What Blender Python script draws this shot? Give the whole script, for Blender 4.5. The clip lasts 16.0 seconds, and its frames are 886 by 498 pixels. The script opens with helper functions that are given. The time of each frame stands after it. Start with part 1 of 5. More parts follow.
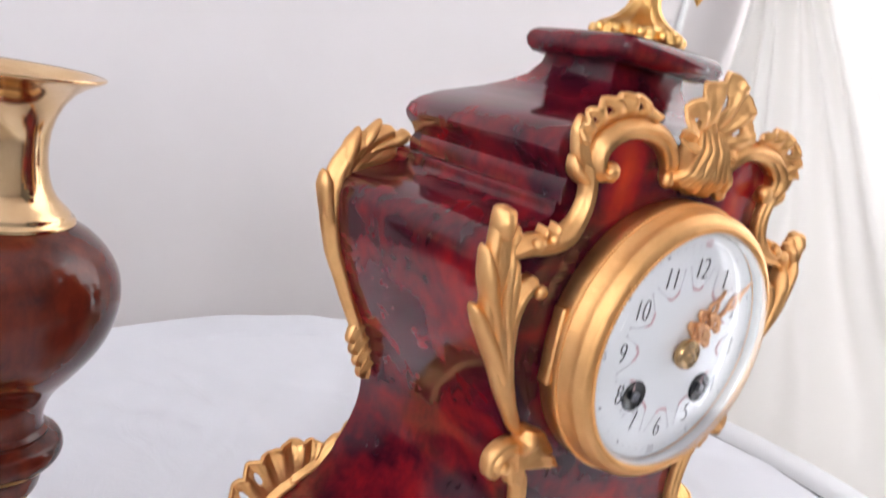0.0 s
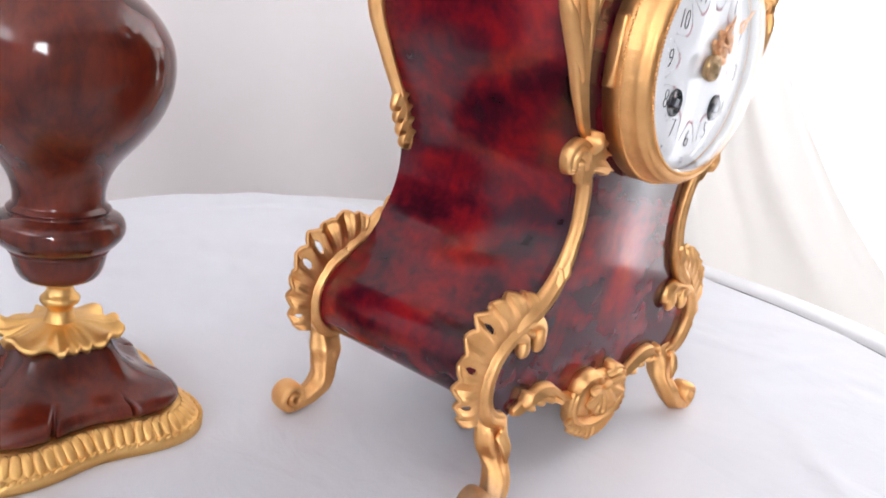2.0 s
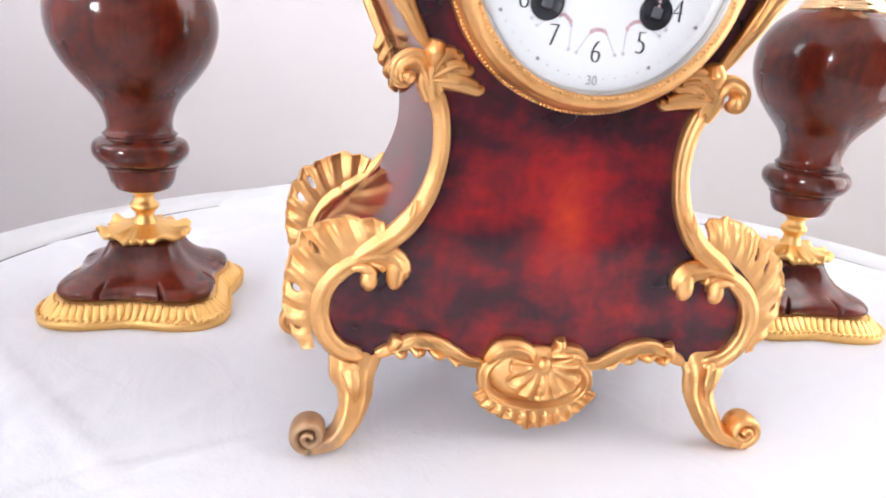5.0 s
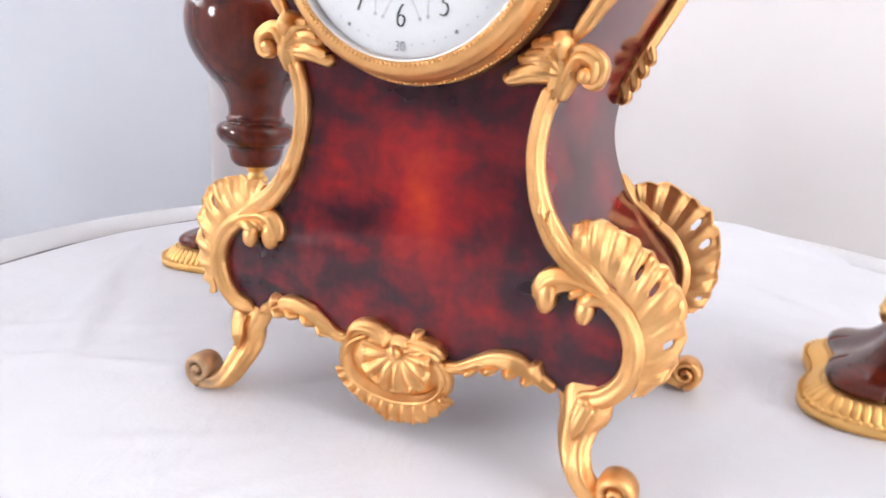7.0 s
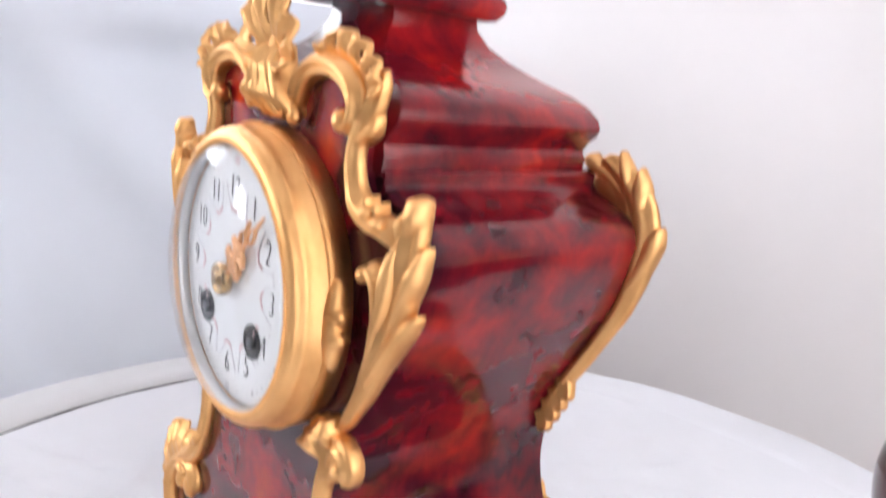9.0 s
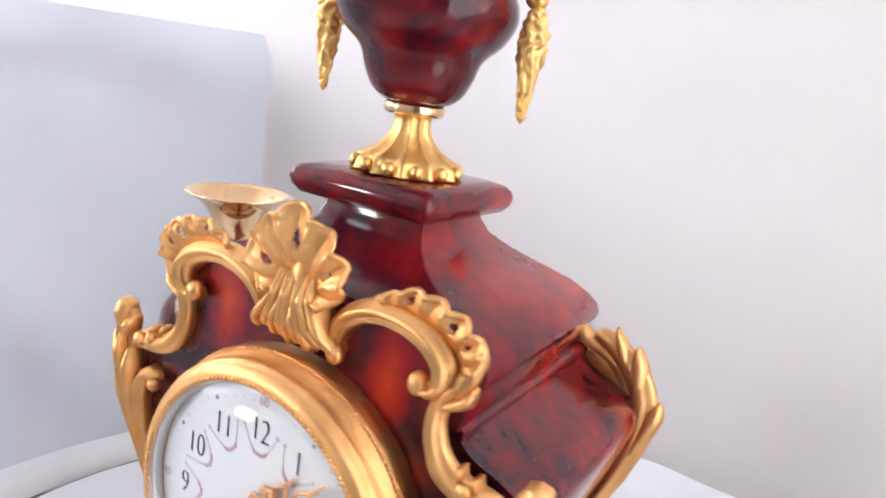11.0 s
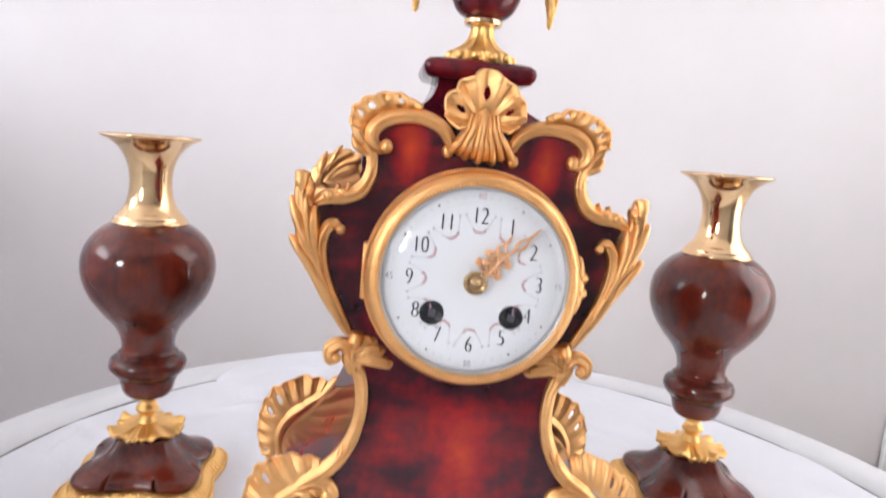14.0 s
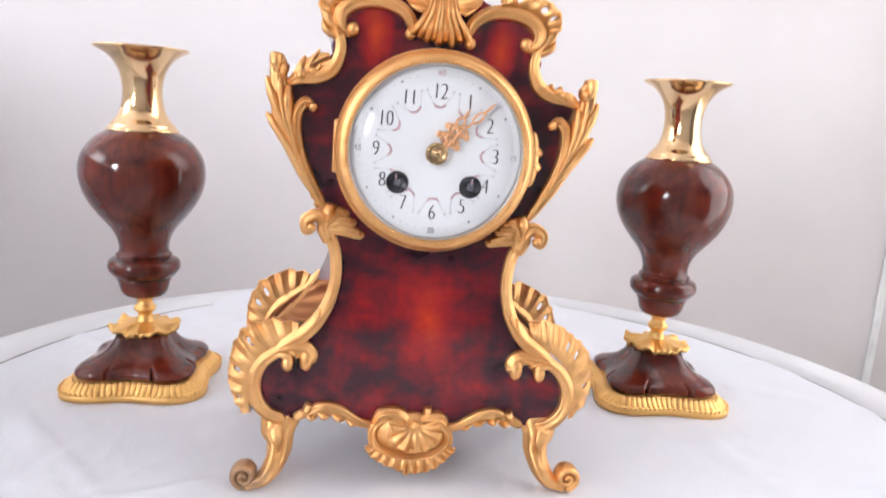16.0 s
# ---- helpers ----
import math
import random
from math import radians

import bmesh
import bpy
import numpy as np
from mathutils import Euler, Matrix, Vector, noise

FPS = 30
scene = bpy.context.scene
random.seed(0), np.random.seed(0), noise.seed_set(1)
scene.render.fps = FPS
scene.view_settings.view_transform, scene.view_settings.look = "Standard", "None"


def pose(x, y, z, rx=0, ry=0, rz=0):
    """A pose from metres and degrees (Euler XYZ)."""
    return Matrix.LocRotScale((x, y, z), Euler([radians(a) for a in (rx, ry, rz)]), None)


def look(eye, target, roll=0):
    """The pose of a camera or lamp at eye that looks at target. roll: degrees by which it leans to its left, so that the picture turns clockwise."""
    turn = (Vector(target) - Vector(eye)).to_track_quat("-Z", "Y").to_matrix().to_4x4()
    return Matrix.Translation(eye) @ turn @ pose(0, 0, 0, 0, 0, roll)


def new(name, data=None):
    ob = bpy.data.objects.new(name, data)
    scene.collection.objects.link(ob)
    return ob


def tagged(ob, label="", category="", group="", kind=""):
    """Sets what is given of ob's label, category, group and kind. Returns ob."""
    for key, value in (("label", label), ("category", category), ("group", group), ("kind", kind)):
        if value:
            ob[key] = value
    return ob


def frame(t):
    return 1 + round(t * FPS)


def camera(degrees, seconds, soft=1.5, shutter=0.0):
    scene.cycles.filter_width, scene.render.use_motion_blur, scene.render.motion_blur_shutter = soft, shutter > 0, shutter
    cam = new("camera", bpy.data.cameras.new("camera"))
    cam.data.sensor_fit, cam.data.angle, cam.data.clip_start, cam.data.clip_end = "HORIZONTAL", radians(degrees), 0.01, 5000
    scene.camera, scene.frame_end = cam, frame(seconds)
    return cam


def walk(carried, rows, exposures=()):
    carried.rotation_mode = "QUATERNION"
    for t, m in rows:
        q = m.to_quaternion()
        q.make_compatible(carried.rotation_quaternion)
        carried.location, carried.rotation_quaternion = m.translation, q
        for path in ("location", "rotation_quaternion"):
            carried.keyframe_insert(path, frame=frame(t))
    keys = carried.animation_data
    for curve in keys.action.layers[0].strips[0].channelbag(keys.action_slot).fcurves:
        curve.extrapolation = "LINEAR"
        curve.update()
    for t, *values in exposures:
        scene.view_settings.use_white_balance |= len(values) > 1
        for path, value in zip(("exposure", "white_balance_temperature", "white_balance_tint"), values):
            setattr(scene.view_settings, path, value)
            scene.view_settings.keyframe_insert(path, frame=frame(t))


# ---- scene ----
cam = camera(64.2, 16.0, soft=1.8, shutter=0.5)
PATH = [
    (0, (-0.204, -0.1475, 0.2509), (0.96, 1.4143, -0.2027), 11.34),
    (0.5, (-0.2331, -0.1444, 0.227), (1.0785, 1.2846, -0.2604), 9.02),
    (1, (-0.2618, -0.1499, 0.2008), (1.1367, 1.1793, -0.3257), 9.42),
    (1.5, (-0.2757, -0.149, 0.1833), (1.1442, 1.1469, -0.3687), 9.18),
    (2, (-0.2772, -0.1451, 0.1718), (1.1449, 1.1486, -0.3796), 9.19),
    (2.5, (-0.2758, -0.1425, 0.1598), (1.1641, 1.1343, -0.3848), 9.34),
    (3, (-0.2743, -0.1454, 0.1449), (1.1599, 1.1404, -0.3934), 9.01),
    (3.2, (-0.273, -0.1459, 0.1356), (1.1542, 1.1477, -0.4026), 8.76),
    (5.3, (-0.0602, -0.2471, 0.1558), (0.1376, 1.6479, -0.4522), 4.48),
    (5.5, (-0.0565, -0.2396, 0.1466), (0.1709, 1.6508, -0.4657), 4.33),
    (6, (0.008, -0.2346, 0.149), (-0.2337, 1.6766, -0.3885), 4.52),
    (6.5, (0.0834, -0.2404, 0.1448), (-0.5593, 1.564, -0.4307), 4.22),
    (7, (0.1093, -0.2129, 0.1444), (-0.6738, 1.5371, -0.4251), 3.96),
    (7.5, (0.1709, -0.1732, 0.1439), (-1.0001, 1.3547, -0.3986), 5.82),
    (8, (0.2156, -0.1401, 0.1567), (-1.1133, 1.2597, -0.3672), 7.07),
    (8.5, (0.2212, -0.1153, 0.1921), (-1.2304, 1.173, -0.2909), 6.05),
    (9, (0.2077, -0.1043, 0.2479), (-1.2689, 1.1613, -0.2191), 6.63),
    (9.5, (0.206, -0.1089, 0.2826), (-1.2982, 1.1265, -0.1771), 6.04),
    (10, (0.2042, -0.1147, 0.2931), (-1.2621, 1.1815, -0.1192), 6.72),
    (10.2, (0.1988, -0.1182, 0.2977), (-1.2304, 1.2172, -0.1195), 7.31),
    (12.3, (0.001, -0.2101, 0.3108), (-0.1112, 1.7459, -0.091), 6.46),
    (12.5, (-0.002, -0.2233, 0.3028), (-0.1004, 1.7449, -0.0385), 6.15),
    (13, (0.0032, -0.272, 0.2814), (-0.0166, 1.7053, -0.0187), 5.29),
    (13.5, (-0.0277, -0.2897, 0.26), (0.0842, 1.6865, -0.0263), 4.39),
    (14, (-0.0452, -0.3174, 0.2382), (0.16, 1.6499, -0.058), 4.78),
    (14.5, (-0.0356, -0.3399, 0.2148), (0.1547, 1.6167, -0.1535), 4.84),
    (15, (-0.0316, -0.3521, 0.2015), (0.1629, 1.5975, -0.2001), 4.37),
    (15.5, (-0.029, -0.3531, 0.192), (0.1757, 1.5904, -0.2333), 4.59),
    (16, (-0.0267, -0.3562, 0.1954), (0.1728, 1.6009, -0.1656), 4.10),
]
walk(cam, [(t, look(eye, target, roll)) for t, eye, target, roll in PATH], [(0.0, 0.42), (1.0, 0.51), (3.2, 0.56), (5.3, 1.02), (6.3, 0.98), (7.5, 0.79), (9.0, 0.68), (10.2, 0.68), (12.3, 0.56), (16.0, 0.71)])

# ---- world and light ----
world = bpy.data.worlds.new("daylight")
scene.world = world
world.use_nodes = True
wn = world.node_tree.nodes
sky = wn.new("ShaderNodeTexSky")
sky.sky_type, sky.sun_disc, sky.sun_elevation, sky.sun_rotation = "NISHITA", False, radians(38), radians(110)
world.node_tree.links.new(sky.outputs[0], wn["Background"].inputs[0])
wn["Background"].inputs[1].default_value = 0.1


def window_light(name, at, size, power, colour, turn):
    """Daylight that comes in through a window's opening."""
    lamp = bpy.data.lights.new(name, "AREA")
    lamp.shape, lamp.size, lamp.size_y, lamp.energy, lamp.color = "RECTANGLE", size[0], size[1], power, colour
    ob = new(name, lamp)
    ob.matrix_world = pose(*at, *turn)
    return ob


window_light("window_light_east", (1.26, -0.085, 0.55), (2.06, 1.16), 34, (0.90, 0.92, 1.0), (0, 90, 0))
window_light("window_light_west", (-2.36, -0.4, 0.86), (1.45, 1.2), 62, (0.80, 0.87, 1.0), (0, -90, 0))
window_light("window_light_south", (-1.6, -1.96, 0.72), (0.5, 0.58), 22, (0.93, 0.95, 1.0), (90, 0, 0))

# ---- materials ----


def material(name, rough=0.5, metal=0.0):
    m = bpy.data.materials.new(name)
    m.use_nodes = True
    b = m.node_tree.nodes["Principled BSDF"]
    b.inputs["Roughness"].default_value, b.inputs["Metallic"].default_value = rough, metal
    return m, m.node_tree, b


def put(tree, a, b):
    tree.links.new(a, b)


def coords(tree):
    return tree.nodes.new("ShaderNodeTexCoord").outputs["Object"]


def noise_tex(tree, vec, scale, detail=4.0, rough=0.55, distort=0.0):
    n = tree.nodes.new("ShaderNodeTexNoise")
    n.inputs["Scale"].default_value, n.inputs["Detail"].default_value = scale, detail
    n.inputs["Roughness"].default_value, n.inputs["Distortion"].default_value = rough, distort
    put(tree, vec, n.inputs["Vector"])
    return n.outputs["Fac"]


def ramp(tree, fac, stops):
    r = tree.nodes.new("ShaderNodeValToRGB")
    while len(r.color_ramp.elements) < len(stops):
        r.color_ramp.elements.new(0.5)
    for e, (at, c) in zip(r.color_ramp.elements, stops):
        e.position, e.color = at, (*c, 1) if len(c) == 3 else c
    put(tree, fac, r.inputs[0])
    return r.outputs[0]


def mapping(tree, vec, scale=(1, 1, 1), turn=(0, 0, 0)):
    m = tree.nodes.new("ShaderNodeMapping")
    m.inputs["Scale"].default_value, m.inputs["Rotation"].default_value = scale, turn
    put(tree, vec, m.inputs["Vector"])
    return m.outputs[0]


def mix(tree, fac, a, b, kind="MIX"):
    m = tree.nodes.new("ShaderNodeMix")
    m.data_type, m.blend_type = "RGBA", kind
    for value, socket in ((fac, m.inputs[0]), (a, m.inputs[6]), (b, m.inputs[7])):
        if isinstance(value, bpy.types.NodeSocket):
            put(tree, value, socket)
        elif isinstance(value, tuple):
            socket.default_value = (*value, 1)
        else:
            socket.default_value = value
    return m.outputs[2]


def bump(tree, shader, height, strength=0.2, distance=0.001):
    b = tree.nodes.new("ShaderNodeBump")
    b.inputs["Strength"].default_value, b.inputs["Distance"].default_value = strength, distance
    put(tree, height, b.inputs["Height"])
    put(tree, b.outputs[0], shader.inputs["Normal"])


def spot(tree, vec, centre, size, power=1.0):
    """One where vec lies at centre, falling to nought at an ellipsoid of that size."""
    m = tree.nodes.new("ShaderNodeMapping")
    m.vector_type = "TEXTURE"
    m.inputs["Location"].default_value, m.inputs["Scale"].default_value = centre, size
    put(tree, vec, m.inputs["Vector"])
    g = tree.nodes.new("ShaderNodeTexGradient")
    g.gradient_type = "SPHERICAL"
    put(tree, m.outputs[0], g.inputs[0])
    return g.outputs["Fac"]


def shell_veneer():
    """Red tortoiseshell veneer: cloudy red and orange patches in a dark maroon, under a clear polish. The lit top and
    right flank are painted redder.
    """
    m, t, b = material("red_shell_veneer", 0.16)
    v = coords(t)
    big = noise_tex(t, mapping(t, v, (0.85, 0.8, 1.1)), 44, 3, 0.55, 0.5)
    fine = noise_tex(t, mapping(t, v, (0.85, 0.85, 1.0)), 95, 5, 0.62, 0.4)
    streak = noise_tex(t, mapping(t, v, (1.0, 1.0, 0.28)), 190, 4, 0.6, 0.3)
    glow = mix(t, 0.13, mix(t, 0.38, big, fine), streak)
    patch = None
    # The last two spots paint the light on right flank and top into the colour.
    for centre, size, f in (((0.008, 0, 0.090), (0.022, 0.03, 0.038), 0.27), ((-0.004, 0, 0.106), (0.046, 0.03, 0.03), 0.13), ((0.0, 0, 0.126), (0.05, 0.012, 0.02), -0.16), ((-0.058, 0, 0.10), (0.03, 0.012, 0.09), -0.12), ((0.058, 0, 0.10), (0.03, 0.012, 0.09), -0.12), ((-0.066, 0, 0.195), (0.028, 0.012, 0.05), -0.14), ((0.066, 0, 0.195), (0.028, 0.012, 0.05), -0.10), ((-0.031, 0, 0.234), (0.010, 0.03, 0.022), 0.42), ((0.031, 0, 0.232), (0.009, 0.03, 0.020), 0.40), ((0.0, 0, 0.236), (0.020, 0.012, 0.022), -0.14), ((0.085, 0.062, 0.205), (0.045, 0.075, 0.10), 0.05), ((0.035, 0.062, 0.252), (0.055, 0.055, 0.035), 0.24)):
        s = t.nodes.new("ShaderNodeMath")
        s.operation = "MULTIPLY"
        s.inputs[1].default_value = f
        put(t, spot(t, v, centre, size), s.inputs[0])
        if patch is None:
            patch = s.outputs[0]
        else:
            a = t.nodes.new("ShaderNodeMath")
            put(t, patch, a.inputs[0])
            put(t, s.outputs[0], a.inputs[1])
            patch = a.outputs[0]
    add = t.nodes.new("ShaderNodeMath")
    put(t, glow, add.inputs[0])
    put(t, patch, add.inputs[1])
    colour = ramp(t, add.outputs[0], [(0.28, (0.008, 0.002, 0.006)), (0.43, (0.044, 0.0035, 0.010)), (0.53, (0.13, 0.006, 0.012)), (0.67, (0.29, 0.010, 0.012)), (1.0, (0.62, 0.046, 0.010))])
    put(t, colour, b.inputs["Base Color"])
    b.inputs["Roughness"].default_value = 0.10
    b.inputs["Specular IOR Level"].default_value = 0.44
    return m


def polished_wood(name, dark, light, coat=0.7):
    m, t, b = material(name, 0.22)
    v = coords(t)
    cloud = noise_tex(t, v, 34, 5, 0.6, 0.5)
    grain = noise_tex(t, mapping(t, v, (1, 1, 0.25)), 210, 5, 0.6, 0.4)
    colour = ramp(t, mix(t, 0.35, cloud, grain), [(0.30, dark), (0.52, tuple(0.5 * (p + q) for p, q in zip(dark, light))), (0.74, light)])
    put(t, colour, b.inputs["Base Color"])
    put(t, ramp(t, grain, [(0.3, (0.08,) * 3), (0.75, (0.17,) * 3)]), b.inputs["Roughness"])
    b.inputs["Coat Weight"].default_value, b.inputs["Coat Roughness"].default_value = coat, 0.07
    b.inputs["Specular IOR Level"].default_value = 0.4
    bump(t, b, grain, 0.05, 0.0005)
    return m


def gilt(name, colour, worn, rough=(0.24, 0.42), relief=0.4):
    """Gilded cast metal: satin, brighter where rubbed, with a fine chased grain."""
    m, t, b = material(name, 0.3, 1.0)
    v = coords(t)
    wide = noise_tex(t, v, 60, 4)
    fine = noise_tex(t, v, 420, 6, 0.65)
    put(t, ramp(t, wide, [(0.3, worn), (0.62, colour)]), b.inputs["Base Color"])
    put(t, ramp(t, mix(t, 0.5, wide, fine), [(0.35, (rough[0],) * 3), (0.7, (rough[1],) * 3)]), b.inputs["Roughness"])
    chased = noise_tex(t, v, 210, 3, 0.5, 0.9)
    bump(t, b, mix(t, 0.55, fine, chased), relief, 0.0009 if relief > 0.1 else 0.0004)
    return m


def tarnished_gilt():
    """The satin gilding, rubbed through to brown bronze at the toe of one foot."""
    m = gilt("tarnished_gilt_bronze", (0.87, 0.51, 0.215), (0.70, 0.36, 0.13), (0.36, 0.57), 0.55)
    t = m.node_tree
    b = t.nodes["Principled BSDF"]
    v = coords(t)
    old = b.inputs["Base Color"].links[0].from_socket
    toe = ramp(t, mix(t, 0.35, spot(t, v, (-0.086, -0.010, 0.009), (0.020, 0.022, 0.016)), noise_tex(t, v, 260, 4)), [(0.32, (0, 0, 0)), (0.58, (1, 1, 1))])
    put(t, mix(t, toe, old, (0.46, 0.30, 0.18)), b.inputs["Base Color"])
    return m


def plain(name, colour, rough, metal=0.0, vary=0.06, scale=40, relief=0.05, dist=0.0005):
    m, t, b = material(name, rough, metal)
    v = coords(t)
    n = noise_tex(t, v, scale, 5)
    low = tuple(c * (1 - vary) for c in colour)
    high = tuple(min(1, c * (1 + vary)) for c in colour)
    put(t, ramp(t, n, [(0.35, low), (0.65, high)]), b.inputs["Base Color"])
    bump(t, b, n, relief, dist)
    return m


SHELL = shell_veneer()
WOOD = polished_wood("red_brown_wood", (0.014, 0.003, 0.003), (0.215, 0.029, 0.012), 0.2)
GOLD = gilt("satin_gilt_bronze", (0.87, 0.51, 0.215), (0.70, 0.36, 0.13), (0.36, 0.57), 0.55)
TARNISHED = tarnished_gilt()
YELLOW_GOLD = gilt("yellow_gilt_brass", (0.89, 0.57, 0.22), (0.78, 0.45, 0.14), (0.33, 0.52), 0.5)
BRASS = gilt("polished_brass", (0.87, 0.62, 0.36), (0.79, 0.52, 0.27), (0.10, 0.18), 0.02)
ROSE_GOLD = gilt("rose_gilt", (0.90, 0.52, 0.28), (0.80, 0.42, 0.20), (0.35, 0.5))
BRONZE = gilt("aged_bronze", (0.56, 0.37, 0.18), (0.42, 0.26, 0.12), (0.2, 0.35))
ENAMEL = plain("white_enamel", (0.90, 0.90, 0.90), 0.08, 0.0, 0.015, 30, 0.01)
BLACK = plain("black_enamel", (0.012, 0.012, 0.016), 0.25)
SILVER = plain("silvered_metal", (0.62, 0.60, 0.58), 0.32, 0.9)
STEEL = plain("dark_steel", (0.16, 0.16, 0.18), 0.35, 0.8)
PINK = plain("faded_pink_enamel", (0.62, 0.40, 0.42), 0.3, 0, 0.2, 900)
GREY_INK = plain("faded_grey_ink", (0.33, 0.31, 0.34), 0.3)
PALE_INK = plain("pale_grey_ink", (0.58, 0.56, 0.58), 0.3)
FELT = plain("dark_shadow_wood", (0.03, 0.012, 0.01), 0.6)


def clear_glass():
    """Thin clear glass: light goes straight through, with a mirror gloss on top."""
    m, t, b = material("clear_glass", 0.01)
    t.nodes.remove(b)
    clear, gloss, both = t.nodes.new("ShaderNodeBsdfTransparent"), t.nodes.new("ShaderNodeBsdfGlossy"), t.nodes.new("ShaderNodeMixShader")
    clear.inputs[0].default_value = (0.99, 0.995, 1, 1)
    gloss.inputs["Roughness"].default_value = 0.015
    edge = t.nodes.new("ShaderNodeLayerWeight")
    edge.inputs[0].default_value = 0.5
    steep, share = t.nodes.new("ShaderNodeMath"), t.nodes.new("ShaderNodeMath")
    steep.operation, share.operation = "POWER", "MULTIPLY_ADD"
    steep.inputs[1].default_value, share.inputs[1].default_value, share.inputs[2].default_value = 4.0, 0.45, 0.025
    put(t, edge.outputs["Facing"], steep.inputs[0])
    put(t, steep.outputs[0], share.inputs[0])
    put(t, share.outputs[0], both.inputs[0])
    put(t, clear.outputs[0], both.inputs[1])
    put(t, gloss.outputs[0], both.inputs[2])
    put(t, both.outputs[0], t.nodes["Material Output"].inputs[0])
    return m


GLASS = clear_glass()


def table_paint():
    m, t, b = material("white_table_paint", 0.4)
    v = coords(t)
    soft = noise_tex(t, v, 9, 5)
    fleck = noise_tex(t, v, 240, 3)
    base = ramp(t, soft, [(0.35, (0.64, 0.645, 0.66)), (0.65, (0.70, 0.705, 0.715))])
    put(t, mix(t, ramp(t, fleck, [(0.70, (0, 0, 0)), (0.76, (0.5, 0.5, 0.5))]), base, (0.55, 0.54, 0.53)), b.inputs["Base Color"])
    bump(t, b, noise_tex(t, mapping(t, v, (1, 0.15, 1)), 160, 4), 0.08, 0.0006)
    return m


def cloth(name, colour, rough=0.85, weave=900, through_light=0.0, crease=6.0, rumple=0.0):
    m, t, b = material(name, rough)
    v = coords(t)
    soft = noise_tex(t, v, crease, 5, 0.5, 0.4)
    put(t, ramp(t, soft, [(0.3, tuple(c * 0.96 for c in colour)), (0.7, colour)]), b.inputs["Base Color"])
    height = noise_tex(t, v, weave, 3)
    if rumple:
        bump(t, b, mix(t, 0.9, height, noise_tex(t, mapping(t, v, (1, 0.6, 1)), 34, 4, 0.5, 1.2)), rumple, 0.004)
    else:
        bump(t, b, height, 0.12, 0.0005)
    if through_light:
        thin = t.nodes.new("ShaderNodeBsdfTranslucent")
        thin.inputs[0].default_value = (*colour, 1)
        both = t.nodes.new("ShaderNodeMixShader")
        both.inputs[0].default_value = through_light
        put(t, b.outputs[0], both.inputs[1])
        put(t, thin.outputs[0], both.inputs[2])
        put(t, both.outputs[0], t.nodes["Material Output"].inputs[0])
    return m


TABLE = table_paint()
TOP_CLOTH = cloth("white_table_cover", (0.72, 0.73, 0.77), 0.6, 700, 0, 18, 0.32)
WALL = plain("pale_wall_paint", (0.715, 0.675, 0.675), 0.75, 0, 0.03, 3.0, 0.06, 0.002)
SHEET = cloth("white_sheet", (0.70, 0.73, 0.80), 0.9, 900, 0.15)
SHEER = cloth("sheer_curtain", (0.86, 0.84, 0.80), 0.9, 800, 0.55)
DRAPE = cloth("cream_drape", (0.80, 0.775, 0.74), 0.9, 800, 0.2)
JOINT = plain("grimy_joint", (0.16, 0.16, 0.17), 0.8, 0, 0.5, 60)
TRIM = plain("white_gloss_trim", (0.84, 0.84, 0.83), 0.5)
# Wall colour lowered to stand for the shade at the room's front.
HALF_DIMMED_WALL = plain("half_shaded_room_wall", (0.42, 0.41, 0.41), 0.8, 0, 0.05, 2.0)
# Dark tone puts the dimness of the room's front into the wall colour.
DIMMED_WALL = plain("shaded_room_wall", (0.20, 0.20, 0.215), 0.8, 0, 0.05, 2.0)
# Unseen floor, kept pale to throw light on to the lower walls.
FLOOR = polished_wood("floor_boards", (0.36, 0.32, 0.28), (0.52, 0.47, 0.42), 0.1)

# ---- mesh helpers ----


def part(name, bm, mat, parent=None, label="", smooth=True):
    """Links a bmesh as one mesh object under a thing or under a part."""
    bmesh.ops.recalc_face_normals(bm, faces=bm.faces)
    me = bpy.data.meshes.new(name)
    bm.to_mesh(me)
    bm.free()
    me.materials.append(mat)
    if smooth:
        for p in me.polygons:
            p.use_smooth = True
    ob = new(name, me)
    if parent is not None:
        ob.parent = parent
    if label:
        tagged(ob, label)
    return ob


def sharp(ob, degrees=40):
    """Keeps edges steeper than that crisp."""
    bm = bmesh.new()
    bm.from_mesh(ob.data)
    for e in bm.edges:
        if len(e.link_faces) == 2 and e.calc_face_angle(0) > radians(degrees):
            e.smooth = False
    bm.to_mesh(ob.data)
    bm.free()
    return ob


def thing(name, label, category, at=(0, 0, 0), turn=0, group="", kind=""):
    e = new(name)
    e.empty_display_size = 0.02
    e.matrix_world = pose(*at, 0, 0, turn)
    return tagged(e, label, category, group, kind)


def spline(points, n=24):
    """A smooth line through the points (Catmull-Rom), as n + 1 places."""
    p = [Vector(q) for q in points]
    if len(p) == 2:
        return [p[0].lerp(p[1], i / n) for i in range(n + 1)]
    p = [2 * p[0] - p[1]] + p + [2 * p[-1] - p[-2]]
    out = []
    for i in range(n + 1):
        s = i / n * (len(p) - 3)
        k = min(int(s), len(p) - 4)
        u = s - k
        a, b, c, d = p[k : k + 4]
        out.append(0.5 * (2 * b + (c - a) * u + (2 * a - 5 * b + 4 * c - d) * u * u + (3 * b - a - 3 * c + d) * u ** 3))
    return out


def along(values, f):
    """The value at the share f along an even row of values."""
    s = f * (len(values) - 1)
    k = min(int(s), len(values) - 2)
    u = s - k
    u = u * u * (3 - 2 * u)
    return values[k] * (1 - u) + values[k + 1] * u


